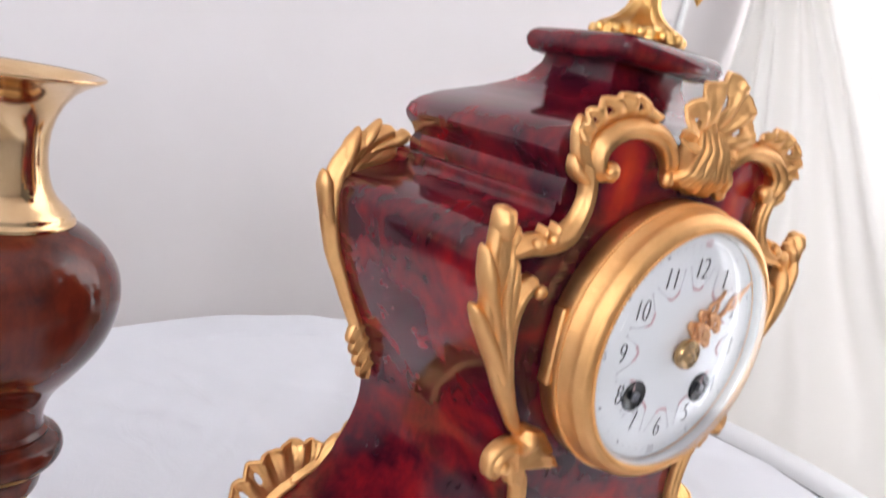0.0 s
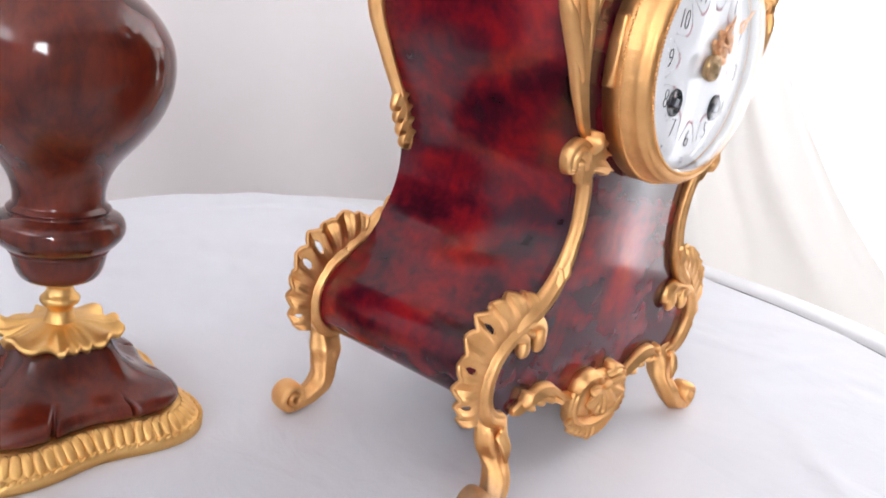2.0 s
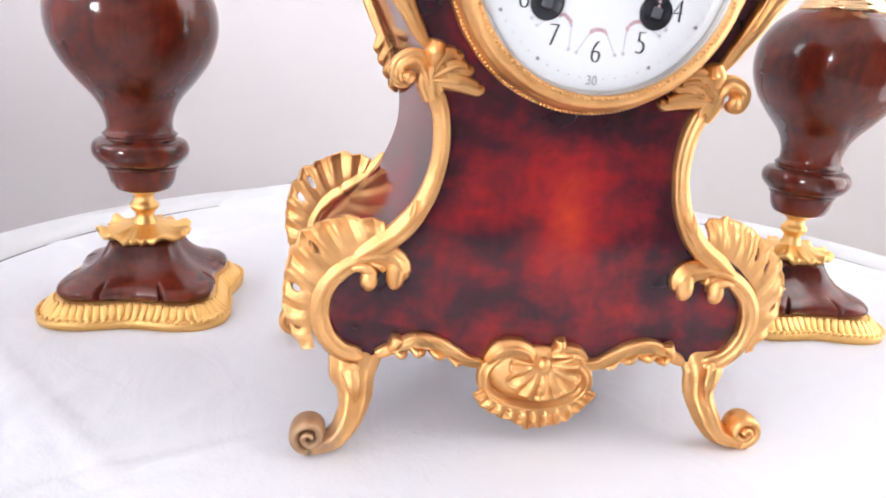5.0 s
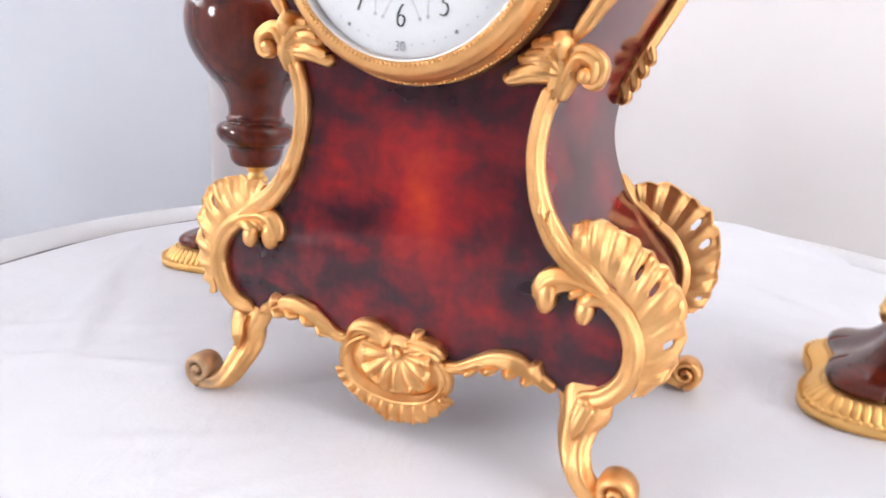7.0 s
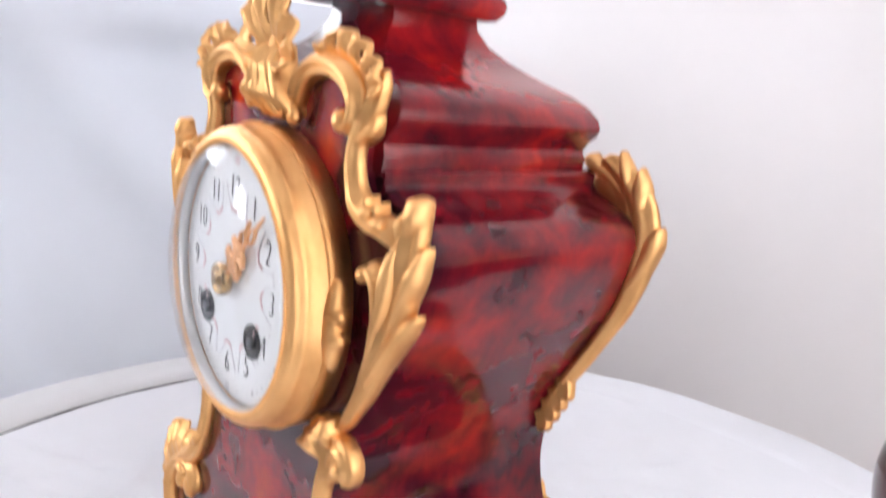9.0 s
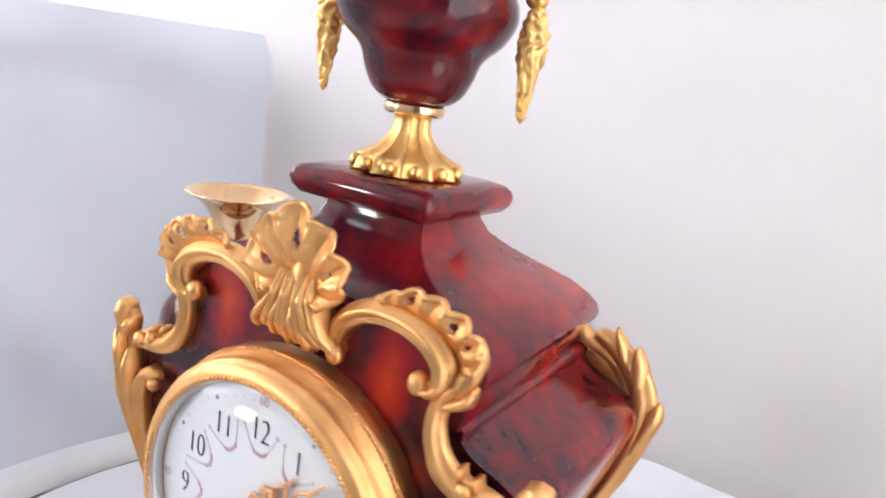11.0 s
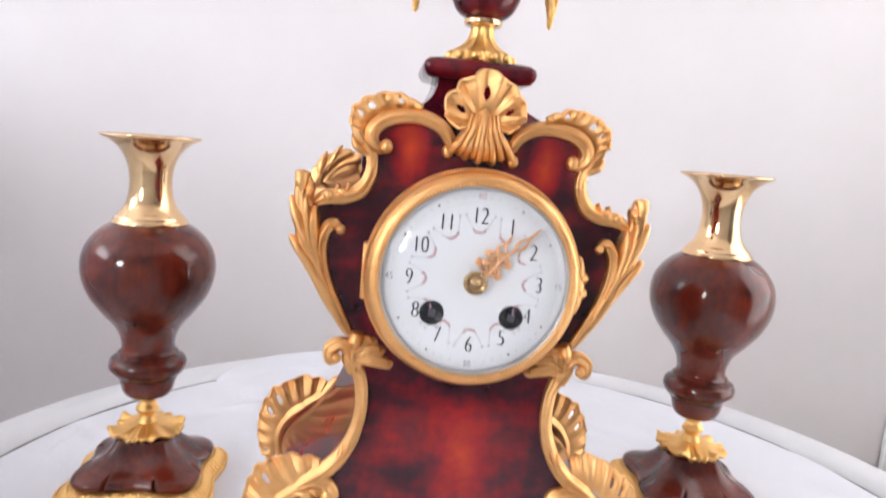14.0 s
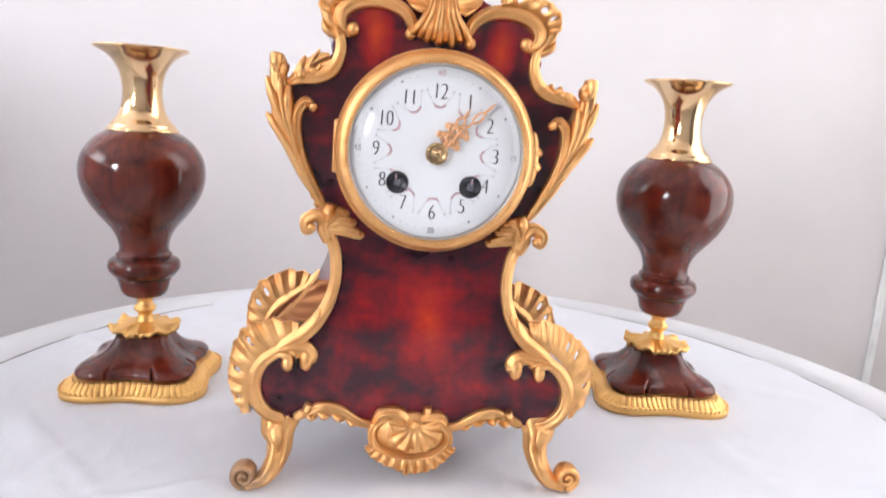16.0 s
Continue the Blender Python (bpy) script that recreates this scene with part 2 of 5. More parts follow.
GROOVED = ((-1, 0.0), (-0.95, 0.5), (-0.72, 0.78), (-0.45, 0.62), (-0.2, 0.74), (0.1, 1.0), (0.42, 0.86), (0.6, 0.62), (0.85, 0.6), (1, 0.3), (1, 0.0))
ROUND = ((-1, 0.0), (-0.9, 0.45), (-0.6, 0.82), (0, 1.0), (0.6, 0.82), (0.9, 0.45), (1, 0.0))
LEAFY = ((-1, 0.1), (-0.8, 0.5), (-0.5, 0.62), (-0.22, 0.5), (0, 1.0), (0.22, 0.5), (0.5, 0.62), (0.8, 0.5), (1, 0.1))


def ribbon(bm, points, widths, heights, section=ROUND, n=26, back=0.0, tips=True):
    """A raised band along points (x, z[, y]) on an upright plane that looks to -y. widths: half widths, heights: relief."""
    line = spline([(q[0], q[2] if len(q) > 2 else 0.0, q[1]) for q in points], n)
    rings = []
    for i, c in enumerate(line):
        f = i / n
        d = line[min(i + 1, n)] - line[max(i - 1, 0)]
        side = Vector((-d.z, 0, d.x)).normalized()
        w, h = along(widths, f), along(heights, f)
        if tips:
            e = min(1.0, math.sqrt(max(0.0, 1 - (1 - min(f * n / 2.5, 1)) ** 2)) + 0.02, math.sqrt(max(0.0, 1 - (1 - min((1 - f) * n / 2.5, 1)) ** 2)) + 0.02)
            w, h = w * e, h * (0.35 + 0.65 * e)
        ring = [bm.verts.new(c + side * (u * w) + Vector((0, -v * h, 0))) for u, v in section]
        ring.append(bm.verts.new(c + side * (w * 0.9) + Vector((0, back + 0.0004, 0))))
        ring.append(bm.verts.new(c - side * (w * 0.9) + Vector((0, back + 0.0004, 0))))
        rings.append(ring)
    for a, b in zip(rings, rings[1:]):
        for k in range(len(a)):
            bm.faces.new((a[k], a[(k + 1) % len(a)], b[(k + 1) % len(a)], b[k]))
    bm.faces.new(rings[0])
    bm.faces.new(rings[-1][::-1])


def ball(bm, at, r, squash=(1, 1, 1), seg=14):
    m = Matrix.Translation(at) @ Matrix.Diagonal((r * squash[0], r * squash[1], r * squash[2], 1))
    bmesh.ops.create_uvsphere(bm, u_segments=seg, v_segments=max(6, seg // 2 + 1), radius=1, matrix=m)


def lathe(bm, profile, seg=64, wave=None, axis="z", closed=True):
    """Turns (radius, height) round an axis. wave(angle, share) scales the radius."""
    rings = []
    for i, (r, h) in enumerate(profile):
        ring = []
        for k in range(seg):
            a = 2 * math.pi * k / seg
            q = r * (wave(a, i / (len(profile) - 1)) if wave else 1)
            x, y = q * math.cos(a), q * math.sin(a)
            ring.append(bm.verts.new((x, y, h) if axis == "z" else (x, -h, y)))
        rings.append(ring)
    for a, b in zip(rings, rings[1:]):
        for k in range(seg):
            bm.faces.new((a[k], a[(k + 1) % seg], b[(k + 1) % seg], b[k]))
    if closed and profile[0][0] > 1e-5:
        bm.faces.new(rings[0][::-1])
    if closed and profile[-1][0] > 1e-5:
        bm.faces.new(rings[-1])


def smooth_profile(points, n=40):
    return [(max(0.0, p.x), p.y) for p in spline([(a, b, 0) for a, b in points], n)]


def fan(inner, outer, ribs, depth=0.004, rib=0.0014, scallop=0.08, slots=(), slot_at=(0.42, 0.74), rows=18, per=14, lean=0.0, slot_wide=0.24):
    """A pierced shell between two lines (x, z) on the upright plane: hollow flutes between raised ribs, uneven as cast, with a rolled edge."""
    bm = bmesh.new()
    rnd = random.Random(ribs * 31 + int(abs(inner[0][1]) * 1e4))
    dense = 400
    a, b = spline([(p[0], 0, p[1]) for p in inner], dense), spline([(p[0], 0, p[1]) for p in outer], dense)
    shares = [rnd.uniform(0.8, 1.2) for _ in range(ribs)]
    bounds = [sum(shares[:k]) / sum(shares) for k in range(ribs + 1)]
    tall = [rnd.uniform(0.75, 1.2) for _ in range(ribs)] + [1.0]
    cols = ribs * per
    grid = []
    for i in range(cols + 1):
        k, ph = min(i // per, ribs - 1), (i - min(i // per, ribs - 1) * per) / per
        s = (bounds[k] + ph * (bounds[k + 1] - bounds[k])) * dense
        q = min(int(s), dense - 1)
        p0, p1 = a[q].lerp(a[q + 1], s - q), b[q].lerp(b[q + 1], s - q)
        crest_line = abs(math.cos(math.pi * ph)) ** 2.4
        flute = math.sin(math.pi * ph)
        column = []
        for j in range(rows + 1):
            v = j / rows
            reach = v * (1 + v * v * (scallop * tall[k] * (flute ** 0.6 - 0.6) + 0.16 * (tall[k] - 1) * flute + 0.02 * math.sin(3 * math.pi * ph + 2 * k)))
            p = p0.lerp(p1, reach)
            swell = 0.10 + 0.95 * min(1.0, max(0.0, (v - 0.15) / 0.6)) ** 1.4
            curl = 0.0014 * max(0.0, (v - 0.84) / 0.16) ** 1.5
            y = -depth * math.sin(math.pi * (0.12 + 0.60 * v)) - rib * swell * (0.8 * crest_line - 0.45 * flute * tall[k] + 0.10 * math.cos(6 * math.pi * ph)) + lean * v - curl
            column.append(bm.verts.new((p.x, y, p.z)))
        grid.append(column)
    mid, half = (slot_at[0] + slot_at[1]) / 2, (slot_at[1] - slot_at[0]) / 2
    for i in range(cols):
        which, ph = i // per, (i % per + 0.5) / per
        for j in range(rows):
            v = (j + 0.5) / rows
            if which in slots and ((ph - 0.5) / slot_wide) ** 2 + ((v - mid) / half) ** 2 < 1:
                continue
            bm.faces.new((grid[i][j], grid[i + 1][j], grid[i + 1][j + 1], grid[i][j + 1]))
    loose = [v for v in bm.verts if not v.link_faces]
    bmesh.ops.delete(bm, geom=loose, context="VERTS")
    return bm


def fan_part(name, bm, mat, parent, label="", thick=0.0016):
    ob = part(name, bm, mat, parent, label)
    s = ob.modifiers.new("thickness", "SOLIDIFY")
    s.thickness, s.offset = thick, 0.0
    return ob


def box(bm, lo, hi, bevel=0.0, seg=2):
    r = bmesh.ops.create_cube(bm, size=1, matrix=Matrix.Translation([(a + b) / 2 for a, b in zip(lo, hi)]) @ Matrix.Diagonal([b - a for a, b in zip(lo, hi)] + [1]))
    if bevel:
        edges = list({e for v in r["verts"] for e in v.link_edges})
        bmesh.ops.bevel(bm, geom=edges, offset=bevel, segments=seg, affect="EDGES", profile=0.5)


# ---- room ----


def slab(name, lo, hi, mat, label, category):
    bm = bmesh.new()
    box(bm, lo, hi)
    return tagged(part(name, bm, mat, None, "", False), label, category, kind="structure")


def wall_with_windows(name, at, thick, span, height, holes, mat, label):
    """A wall across x with openings. span, holes: along y and up."""
    bm = bmesh.new()
    y = span[0]
    for h0, h1, k0, k1 in holes:
        box(bm, (at, y, height[0]), (at + thick, h0, height[1]))
        box(bm, (at, h0, height[0]), (at + thick, h1, k0))
        box(bm, (at, h0, k1), (at + thick, h1, height[1]))
        y = h1
    box(bm, (at, y, height[0]), (at + thick, span[1], height[1]))
    return tagged(part(name, bm, mat, None, "", False), label, "wall", kind="structure")


FLOOR_Z, CEIL_Z = -0.74, 1.75
slab("floor", (-2.5, -2.1, FLOOR_Z - 0.1), (1.4, 0.9, FLOOR_Z), FLOOR, "unseen wooden floor under the round table, pale brown to bounce light", "floor")
slab("ceiling", (-2.5, -2.1, CEIL_Z), (1.4, 0.9, CEIL_Z + 0.1), WALL, "plain white ceiling over the room", "ceiling")
slab("wall_north", (-2.5, 0.64, FLOOR_Z), (1.4, 0.76, CEIL_Z), WALL, "plain pale wall behind the round table", "wall")
wall_with_windows("wall_east", 1.2, 0.12, (-0.74, 0.64), (FLOOR_Z, CEIL_Z), [(-0.68, 0.5, -0.5, 1.6)], WALL, "pale wall with a curtained window")
wall_with_windows("wall_west", -2.42, 0.12, (-2.02, 0.64), (FLOOR_Z, CEIL_Z), [(-1.04, 0.25, 0.24, 1.48)], WALL, "pale wall with a wide window")
# Unseen wall, added dark so that reflections of this side stay dim.
slab("wall_southeast", (1.2, -2.02, FLOOR_Z), (1.32, -0.74, CEIL_Z), DIMMED_WALL, "unseen wall beside the window, coloured dark as room shade", "wall")
# Unseen south wall; its grey carries the dimness behind the camera.
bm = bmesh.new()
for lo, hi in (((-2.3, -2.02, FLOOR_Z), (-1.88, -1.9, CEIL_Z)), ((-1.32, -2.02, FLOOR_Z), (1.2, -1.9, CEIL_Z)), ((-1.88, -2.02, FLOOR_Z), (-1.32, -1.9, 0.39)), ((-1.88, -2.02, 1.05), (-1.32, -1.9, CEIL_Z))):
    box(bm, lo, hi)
tagged(part("wall_south", bm, HALF_DIMMED_WALL, None, "", False), "unseen wall toned grey as room shade, with a small bright window", "wall", kind="structure")


def curtain(name, mat, label, rows, cols, place):
    """Hanging cloth: place(u, v) gives the point at shares along and up."""
    bm = bmesh.new()
    grid = [[bm.verts.new(place(i / cols, j / rows)) for j in range(rows + 1)] for i in range(cols + 1)]
    for i in range(cols):
        for j in range(rows):
            bm.faces.new((grid[i][j], grid[i + 1][j], grid[i + 1][j + 1], grid[i][j + 1]))
    return tagged(part(name, bm, mat), label, "curtain")


def sheer_place(u, v):
    y = 0.58 - 1.08 * u
    fold = 0.018 * math.sin(27 * u + 2.0 * math.sin(4 * u)) + 0.008 * math.sin(64 * u)
    return (1.02 + fold * (0.6 + 0.4 * v), y, FLOOR_Z + 0.02 + v * 2.4)


def drape_place(u, v):
    # Gathered below and swept back along a slanting edge.
    z = FLOOR_Z + 0.02 + v * 1.42
    edge = 0.12 + 0.70 * max(z, -0.32) - 0.05 * math.exp(-((z + 0.12) / 0.12) ** 2)
    y = 0.63 + (edge - 0.63) * u
    fold = 0.020 * math.sin(15 * u + 3 * v) * (1 - 0.5 * v) + 0.010 * math.sin(37 * u - 9 * v) + 0.02 * math.exp(-((u - 0.72 - 0.5 * (v - 0.4)) / 0.06) ** 2)
    return (0.91 - fold - 0.03 * u, y, z)


curtain("drape", DRAPE, "cream drape swept back beside the bright window", 48, 72, drape_place)
curtain("sheer_curtain", SHEER, "sheer white curtain in front of the bright window", 24, 120, sheer_place)


# Unseen diffuser added before the west lamp, to blur its highlight on polished parts.
def west_place(u, v):
    y = 0.42 - 1.48 * u
    fold = 0.016 * math.sin(31 * u + 1.6 * math.sin(5 * u)) + 0.007 * math.sin(70 * u)
    return (-2.2 + fold * (0.6 + 0.4 * v), y, FLOOR_Z + 0.02 + v * 2.4)


curtain("sheer_curtain", SHEER, "unseen sheer curtain added to soften the wide window's light", 12, 120, west_place)


def sheet_place(u, v):
    y = 0.637 - 1.517 * u
    z = FLOOR_Z + 0.01 + v * (0.325 - FLOOR_Z)
    top = max(0.0, (z - 0.235) / 0.09)
    fold = 0.022 * math.sin(7 * u + 2.2 * z * 5) + 0.014 * math.sin(15 * u + 9 * z) + 0.006 * math.sin(34 * u - 22 * z) * (1 - top * 0.7) + 0.022 * math.exp(-((u - 0.44 - 0.25 * z) / 0.03) ** 2) * (1 - top)
    # soft pulls that slant from the rail
    for at, slant, wide, deep in ((0.30, 0.55, 0.035, 0.016), (0.40, -0.5, 0.03, 0.014), (0.52, 0.4, 0.05, 0.020), (0.60, -0.3, 0.03, 0.014), (0.70, 0.6, 0.04, 0.018), (0.20, -0.4, 0.03, 0.010)):
        fold += deep * math.exp(-((u - at - slant * (z - 0.1)) / wide) ** 2) * (1 - 0.8 * min(1, top))
    corner = max(0.0, 1 - u / 0.16)
    roll = 0.010 * math.sin(math.pi * min(1, top))
    return (-0.79 + fold * (1 - corner) + roll + 0.11 * corner ** 2 - 0.03 * max(0, top - 0.6), min(y, 0.636), z)


curtain("draped_sheet", SHEET, "white sheet draped over a low rail", 60, 120, sheet_place)

bm = bmesh.new()
box(bm, (-0.87, -0.9, 0.27), (-0.84, 0.62, 0.305), 0.008)
for y in (-0.86, 0.58):
    box(bm, (-0.87, y - 0.015, FLOOR_Z), (-0.84, y + 0.015, 0.275), 0.004)
tagged(part("rail", bm, TRIM, None, "", False), "low white rail on two posts under the draped sheet", "rail", kind="structure")

bm = bmesh.new()
box(bm, (0.752, 0.630, FLOOR_Z), (0.761, 0.639, CEIL_Z), 0.002)
tagged(part("trim", bm, TRIM, None, "", False), "narrow white upright trim on the wall", "trim", kind="structure")

# ---- table ----
TABLE_AT = (0.022, 0.092)
LEAN_BY = 0.8


def round_table():
    t = thing("round_table", "round white painted table with a moulded rim", "table", (TABLE_AT[0], TABLE_AT[1], FLOOR_Z))
    t.matrix_world = pose(TABLE_AT[0] - FLOOR_Z * math.sin(radians(LEAN_BY)), TABLE_AT[1], FLOOR_Z + TABLE_AT[0] * math.sin(radians(LEAN_BY)), 0, -LEAN_BY, 0)
    top = -FLOOR_Z
    bm = bmesh.new()
    grow = 1.02
    lathe(bm, [(r * grow, h) for r, h in [(0.0, top - 0.022), (0.348, top - 0.022), (0.361, top - 0.018), (0.3682, top - 0.010), (0.3682, top - 0.005), (0.3665, top - 0.0015), (0.363, top - 0.0002), (0.348, top), (0.3212, top - 0.0002), (0.3204, top - 0.0060), (0.3176, top - 0.0060), (0.3168, top - 0.001), (0.0, top - 0.001)]], 160)
    part("tabletop", bm, TABLE, t)
    bm = bmesh.new()
    lathe(bm, [(r * grow, h) for r, h in [(0.3177, top - 0.0059), (0.3203, top - 0.0059), (0.3203, top - 0.0003), (0.3190, top - 0.0006), (0.3177, top - 0.0003)]], 160, closed=False)
    part("rim_joint", bm, JOINT, t, "dark joint between the rim and the top")
    bm = bmesh.new()
    lathe(bm, [(0.0, top - 0.06), (0.09, top - 0.06), (0.1, top - 0.03), (0.1, top - 0.0215), (0.0, top - 0.0215)], 48)
    part("hub", bm, TABLE, t)
    bm = bmesh.new()
    lathe(bm, smooth_profile([(0.05, 0.06), (0.035, 0.12), (0.028, 0.25), (0.045, 0.36), (0.05, 0.42), (0.03, 0.52), (0.035, 0.62), (0.06, top - 0.055)], 40), 40)
    part("column", bm, TABLE, t)
    bm = bmesh.new()
    lathe(bm, [(0.0, 0.0), (0.2, 0.0), (0.205, 0.012), (0.19, 0.03), (0.09, 0.05), (0.06, 0.065), (0.0, 0.065)], 64)
    part("foot_plate", bm, TABLE, t)
    return t


round_table()


def table_cover():
    """A thin white cloth that lies on the table, inside its rim at the sides and over the rim at the back, with soft creases."""
    bm = bmesh.new()
    rings, seg, rows = [], 360, 120
    for j in range(rows + 1):
        ring = []
        for k in range(seg if j else 1):
            a = 2 * math.pi * k / seg
            back = max(0.0, 1 - ((a - radians(95)) / radians(34)) ** 4)
            reach = 0.3236 + 0.0486 * back + 0.0009 * math.sin(7 * a) + 0.0005 * math.sin(19 * a + 1)
            r = reach * j / rows
            x, y = r * math.cos(a), r * math.sin(a)
            h = 0.0
            for cx, cy, ang, w, amp in CREASES:
                dx, dy = x - cx, y - cy
                along_it, off = dx * math.cos(ang) + dy * math.sin(ang), -dx * math.sin(ang) + dy * math.cos(ang)
                if abs(off) < 0.06 and abs(along_it) < 0.2:
                    h += amp * math.exp(-((off / w) ** 2)) * math.exp(-((along_it / 0.07) ** 2))
            h = max(-0.0008, h * min(1.0, max(0.0, (r - 0.12) / 0.06)))
            for vx, vy in ((-0.2065, 0.0505), (0.168, 0.0435)):
                h *= min(1.0, max(0.0, (math.hypot(x - vx, y - vy) - 0.064) / 0.03))
            edge = max(0.0, (j / rows - 0.95) / 0.05)
            h += 0.0003 * edge * (0.5 + 0.5 * math.sin(9 * a + 2 * math.sin(4 * a))) * (1 - back)
            if r > 0.3262:
                h += 0.0012 + 0.0014 * back * (0.5 + 0.5 * math.sin(23 * a + 3 * math.sin(5 * a)))
            ring.append(bm.verts.new((TABLE_AT[0] + x, TABLE_AT[1] + y, h - 0.0002 + (TABLE_AT[0] + x) * math.sin(radians(LEAN_BY)))))
        rings.append(ring)
    for k in range(seg):
        bm.faces.new((rings[0][0], rings[1][k], rings[1][(k + 1) % seg]))
    for a, b in zip(rings[1:], rings[2:]):
        for k in range(seg):
            bm.faces.new((a[k], b[k], b[(k + 1) % seg], a[(k + 1) % seg]))
    return tagged(part("table_cover", bm, TOP_CLOTH), "thin white creased cloth lying on the round table", "table cover")


rng = random.Random(4)
CREASES = []
for _ in range(80):
    a, r = rng.uniform(0, 6.28), 0.16 + 0.13 * rng.random()
    CREASES.append((r * math.cos(a), r * math.sin(a), rng.uniform(0, 3.14), rng.uniform(0.004, 0.012), rng.uniform(-0.0010, 0.0022)))
for _ in range(26):
    # sharper wrinkles on the open stretch in front
    CREASES.append((rng.uniform(-0.26, -0.02), rng.uniform(-0.27, -0.10), rng.uniform(0.2, 1.5), rng.uniform(0.003, 0.006), rng.uniform(-0.0012, 0.0026)))
table_cover()

# ---- clock ----
clock = thing("mantel_clock", "red tortoiseshell mantel clock with gilt rococo mounts and urn finial", "clock")
# it stands a little askew on uneven feet
clock.matrix_world = pose(-0.0012, 0, 0, 0, 0.5, 0)
BACK = 0.094

# The half width of the case at each height, as it shows behind the front board.
CASE = [(0.066, 0.0345), (0.0745, 0.0385), (0.079, 0.0455), (0.080, 0.0535), (0.078, 0.0605), (0.0735, 0.0665), (0.0665, 0.073), (0.0585, 0.081), (0.0515, 0.090), (0.0465, 0.1), (0.0435, 0.1125), (0.0445, 0.127), (0.0485, 0.139), (0.0555, 0.153), (0.063, 0.167), (0.0695, 0.181), (0.0745, 0.195), (0.0755, 0.2035), (0.072, 0.209), (0.065, 0.2125), (0.0565, 0.2155), (0.0525, 0.2185), (0.0515, 0.2225)]
# half width, height, inset of the front, inset of the back
TOP = [(0.0515, 0.2215, 0, 0.004), (0.0525, 0.2265, 0, 0.004), (0.0515, 0.2295, 0, 0.005), (0.0535, 0.2325, 0, 0.005), (0.0565, 0.2350, 0, 0.005), (0.0575, 0.2375, 0, 0.005), (0.0565, 0.2405, 0.001, 0.0055), (0.053, 0.2435, 0.003, 0.0065), (0.046, 0.2468, 0.006, 0.0075), (0.0380, 0.2495, 0.0095, 0.0105), (0.0305, 0.2525, 0.013, 0.0150), (0.0245, 0.2560, 0.0165, 0.0205), (0.0208, 0.2600, 0.0195, 0.0270), (0.0190, 0.2650, 0.022, 0.0315), (0.0188, 0.2685, 0.022, 0.0325)]


SKEW = -0.026


def flare(z):
    """How much wider the case stands at its back than at its front."""
    return 0.0075 - 0.0055 * min(1.0, max(0.0, (z - 0.125) / 0.07))


def outline(bottom_to_top, n=130):
    """A closed, even outline of the whole board from the points of its right half."""
    right = spline([(x, 0, z) for x, z in bottom_to_top], n)
    return [(max(0.0, p.x), p.z) for p in right] + [(-p.x, p.z) for p in right[-2:0:-1]]


def prism(loop, y0, y1, spread=None, steps=1):
    """An outline drawn from y0 back to y1."""
    bm = bmesh.new()
    n, rings = len(loop), []
    for k in range(steps + 1):
        f = k / steps
        y = y0 + (y1 - y0) * f
        rings.append([bm.verts.new((x + (math.copysign(min(1, abs(x) / 0.03), x) * spread(z) * f + SKEW * y if spread else 0), y, z)) for x, z in loop])
    for a, b in zip(rings, rings[1:]):
        for k in range(n):
            bm.faces.new((a[k], a[(k + 1) % n], b[(k + 1) % n], b[k]))
    bm.faces.new(rings[0][::-1])
    bm.faces.new(rings[-1])
    return bm


def case_top():
    """The moulded top: rectangular sections one above another."""
    bm = bmesh.new()
    rings = []
    for half, z, inset, back in TOP:
        y0, y1, r = 0.004 + inset, BACK - back, 0.0008
        ring = []
        for sx, sy in ((1, 0), (1, 1), (-1, 1), (-1, 0)):
            cx, cy = sx * (half - r), (y1 - r if sy else y0 + r)
            start = {(1, 0): -90, (1, 1): 0, (-1, 1): 90, (-1, 0): 180}[(sx, sy)]
            for k in range(3):
                a = radians(start + 45 * k)
                ring.append(bm.verts.new((cx + r * math.cos(a) + SKEW * cy, cy + r * math.sin(a), z)))
        rings.append(ring)
    for a, b in zip(rings, rings[1:]):
        for k in range(len(a)):
            bm.faces.new((a[k], a[(k + 1) % len(a)], b[(k + 1) % len(a)], b[k]))
    bm.faces.new(rings[0][::-1])
    bm.faces.new(rings[-1])
    return sharp(part("case_top", bm, SHELL, clock, "moulded red veneered top"), 38)


UNDER = [(0.0, 0.0385), (0.020, 0.0385), (0.030, 0.0385), (0.040, 0.0415), (0.050, 0.0400), (0.058, 0.0365)]
case = sharp(part("case", prism(outline(UNDER + CASE + [(0.040, 0.2235), (0.0, 0.2235)]), 0.005, BACK, flare, 10), SHELL, clock, "glossy red tortoiseshell veneer"), 38)
case_top()

BOARD = [(0.0, 0.0330), (0.020, 0.0322), (0.030, 0.0345), (0.040, 0.0398), (0.050, 0.0395), (0.058, 0.0365), (0.066, 0.0335), (0.0755, 0.0370), (0.0808, 0.0448), (0.0818, 0.0535), (0.0797, 0.0613), (0.0743, 0.0675), (0.0665, 0.073), (0.0585, 0.081), (0.0515, 0.090), (0.0465, 0.1), (0.0435, 0.1125), (0.0445, 0.127), (0.0485, 0.139), (0.0555, 0.153), (0.063, 0.167), (0.0695, 0.181), (0.0745, 0.195), (0.0752, 0.203), (0.0715, 0.2085), (0.065, 0.2105), (0.057, 0.2118), (0.0505, 0.2150), (0.0475, 0.2210), (0.0475, 0.2290), (0.0485, 0.2370), (0.0450, 0.2440), (0.0380, 0.2478), (0.030, 0.2485), (0.020, 0.2460), (0.0, 0.2460)]


sharp(part("front_board", prism(outline(BOARD, 150), 0.0, 0.0055), SHELL, clock, "glossy red front panel with orange clouds"), 38)

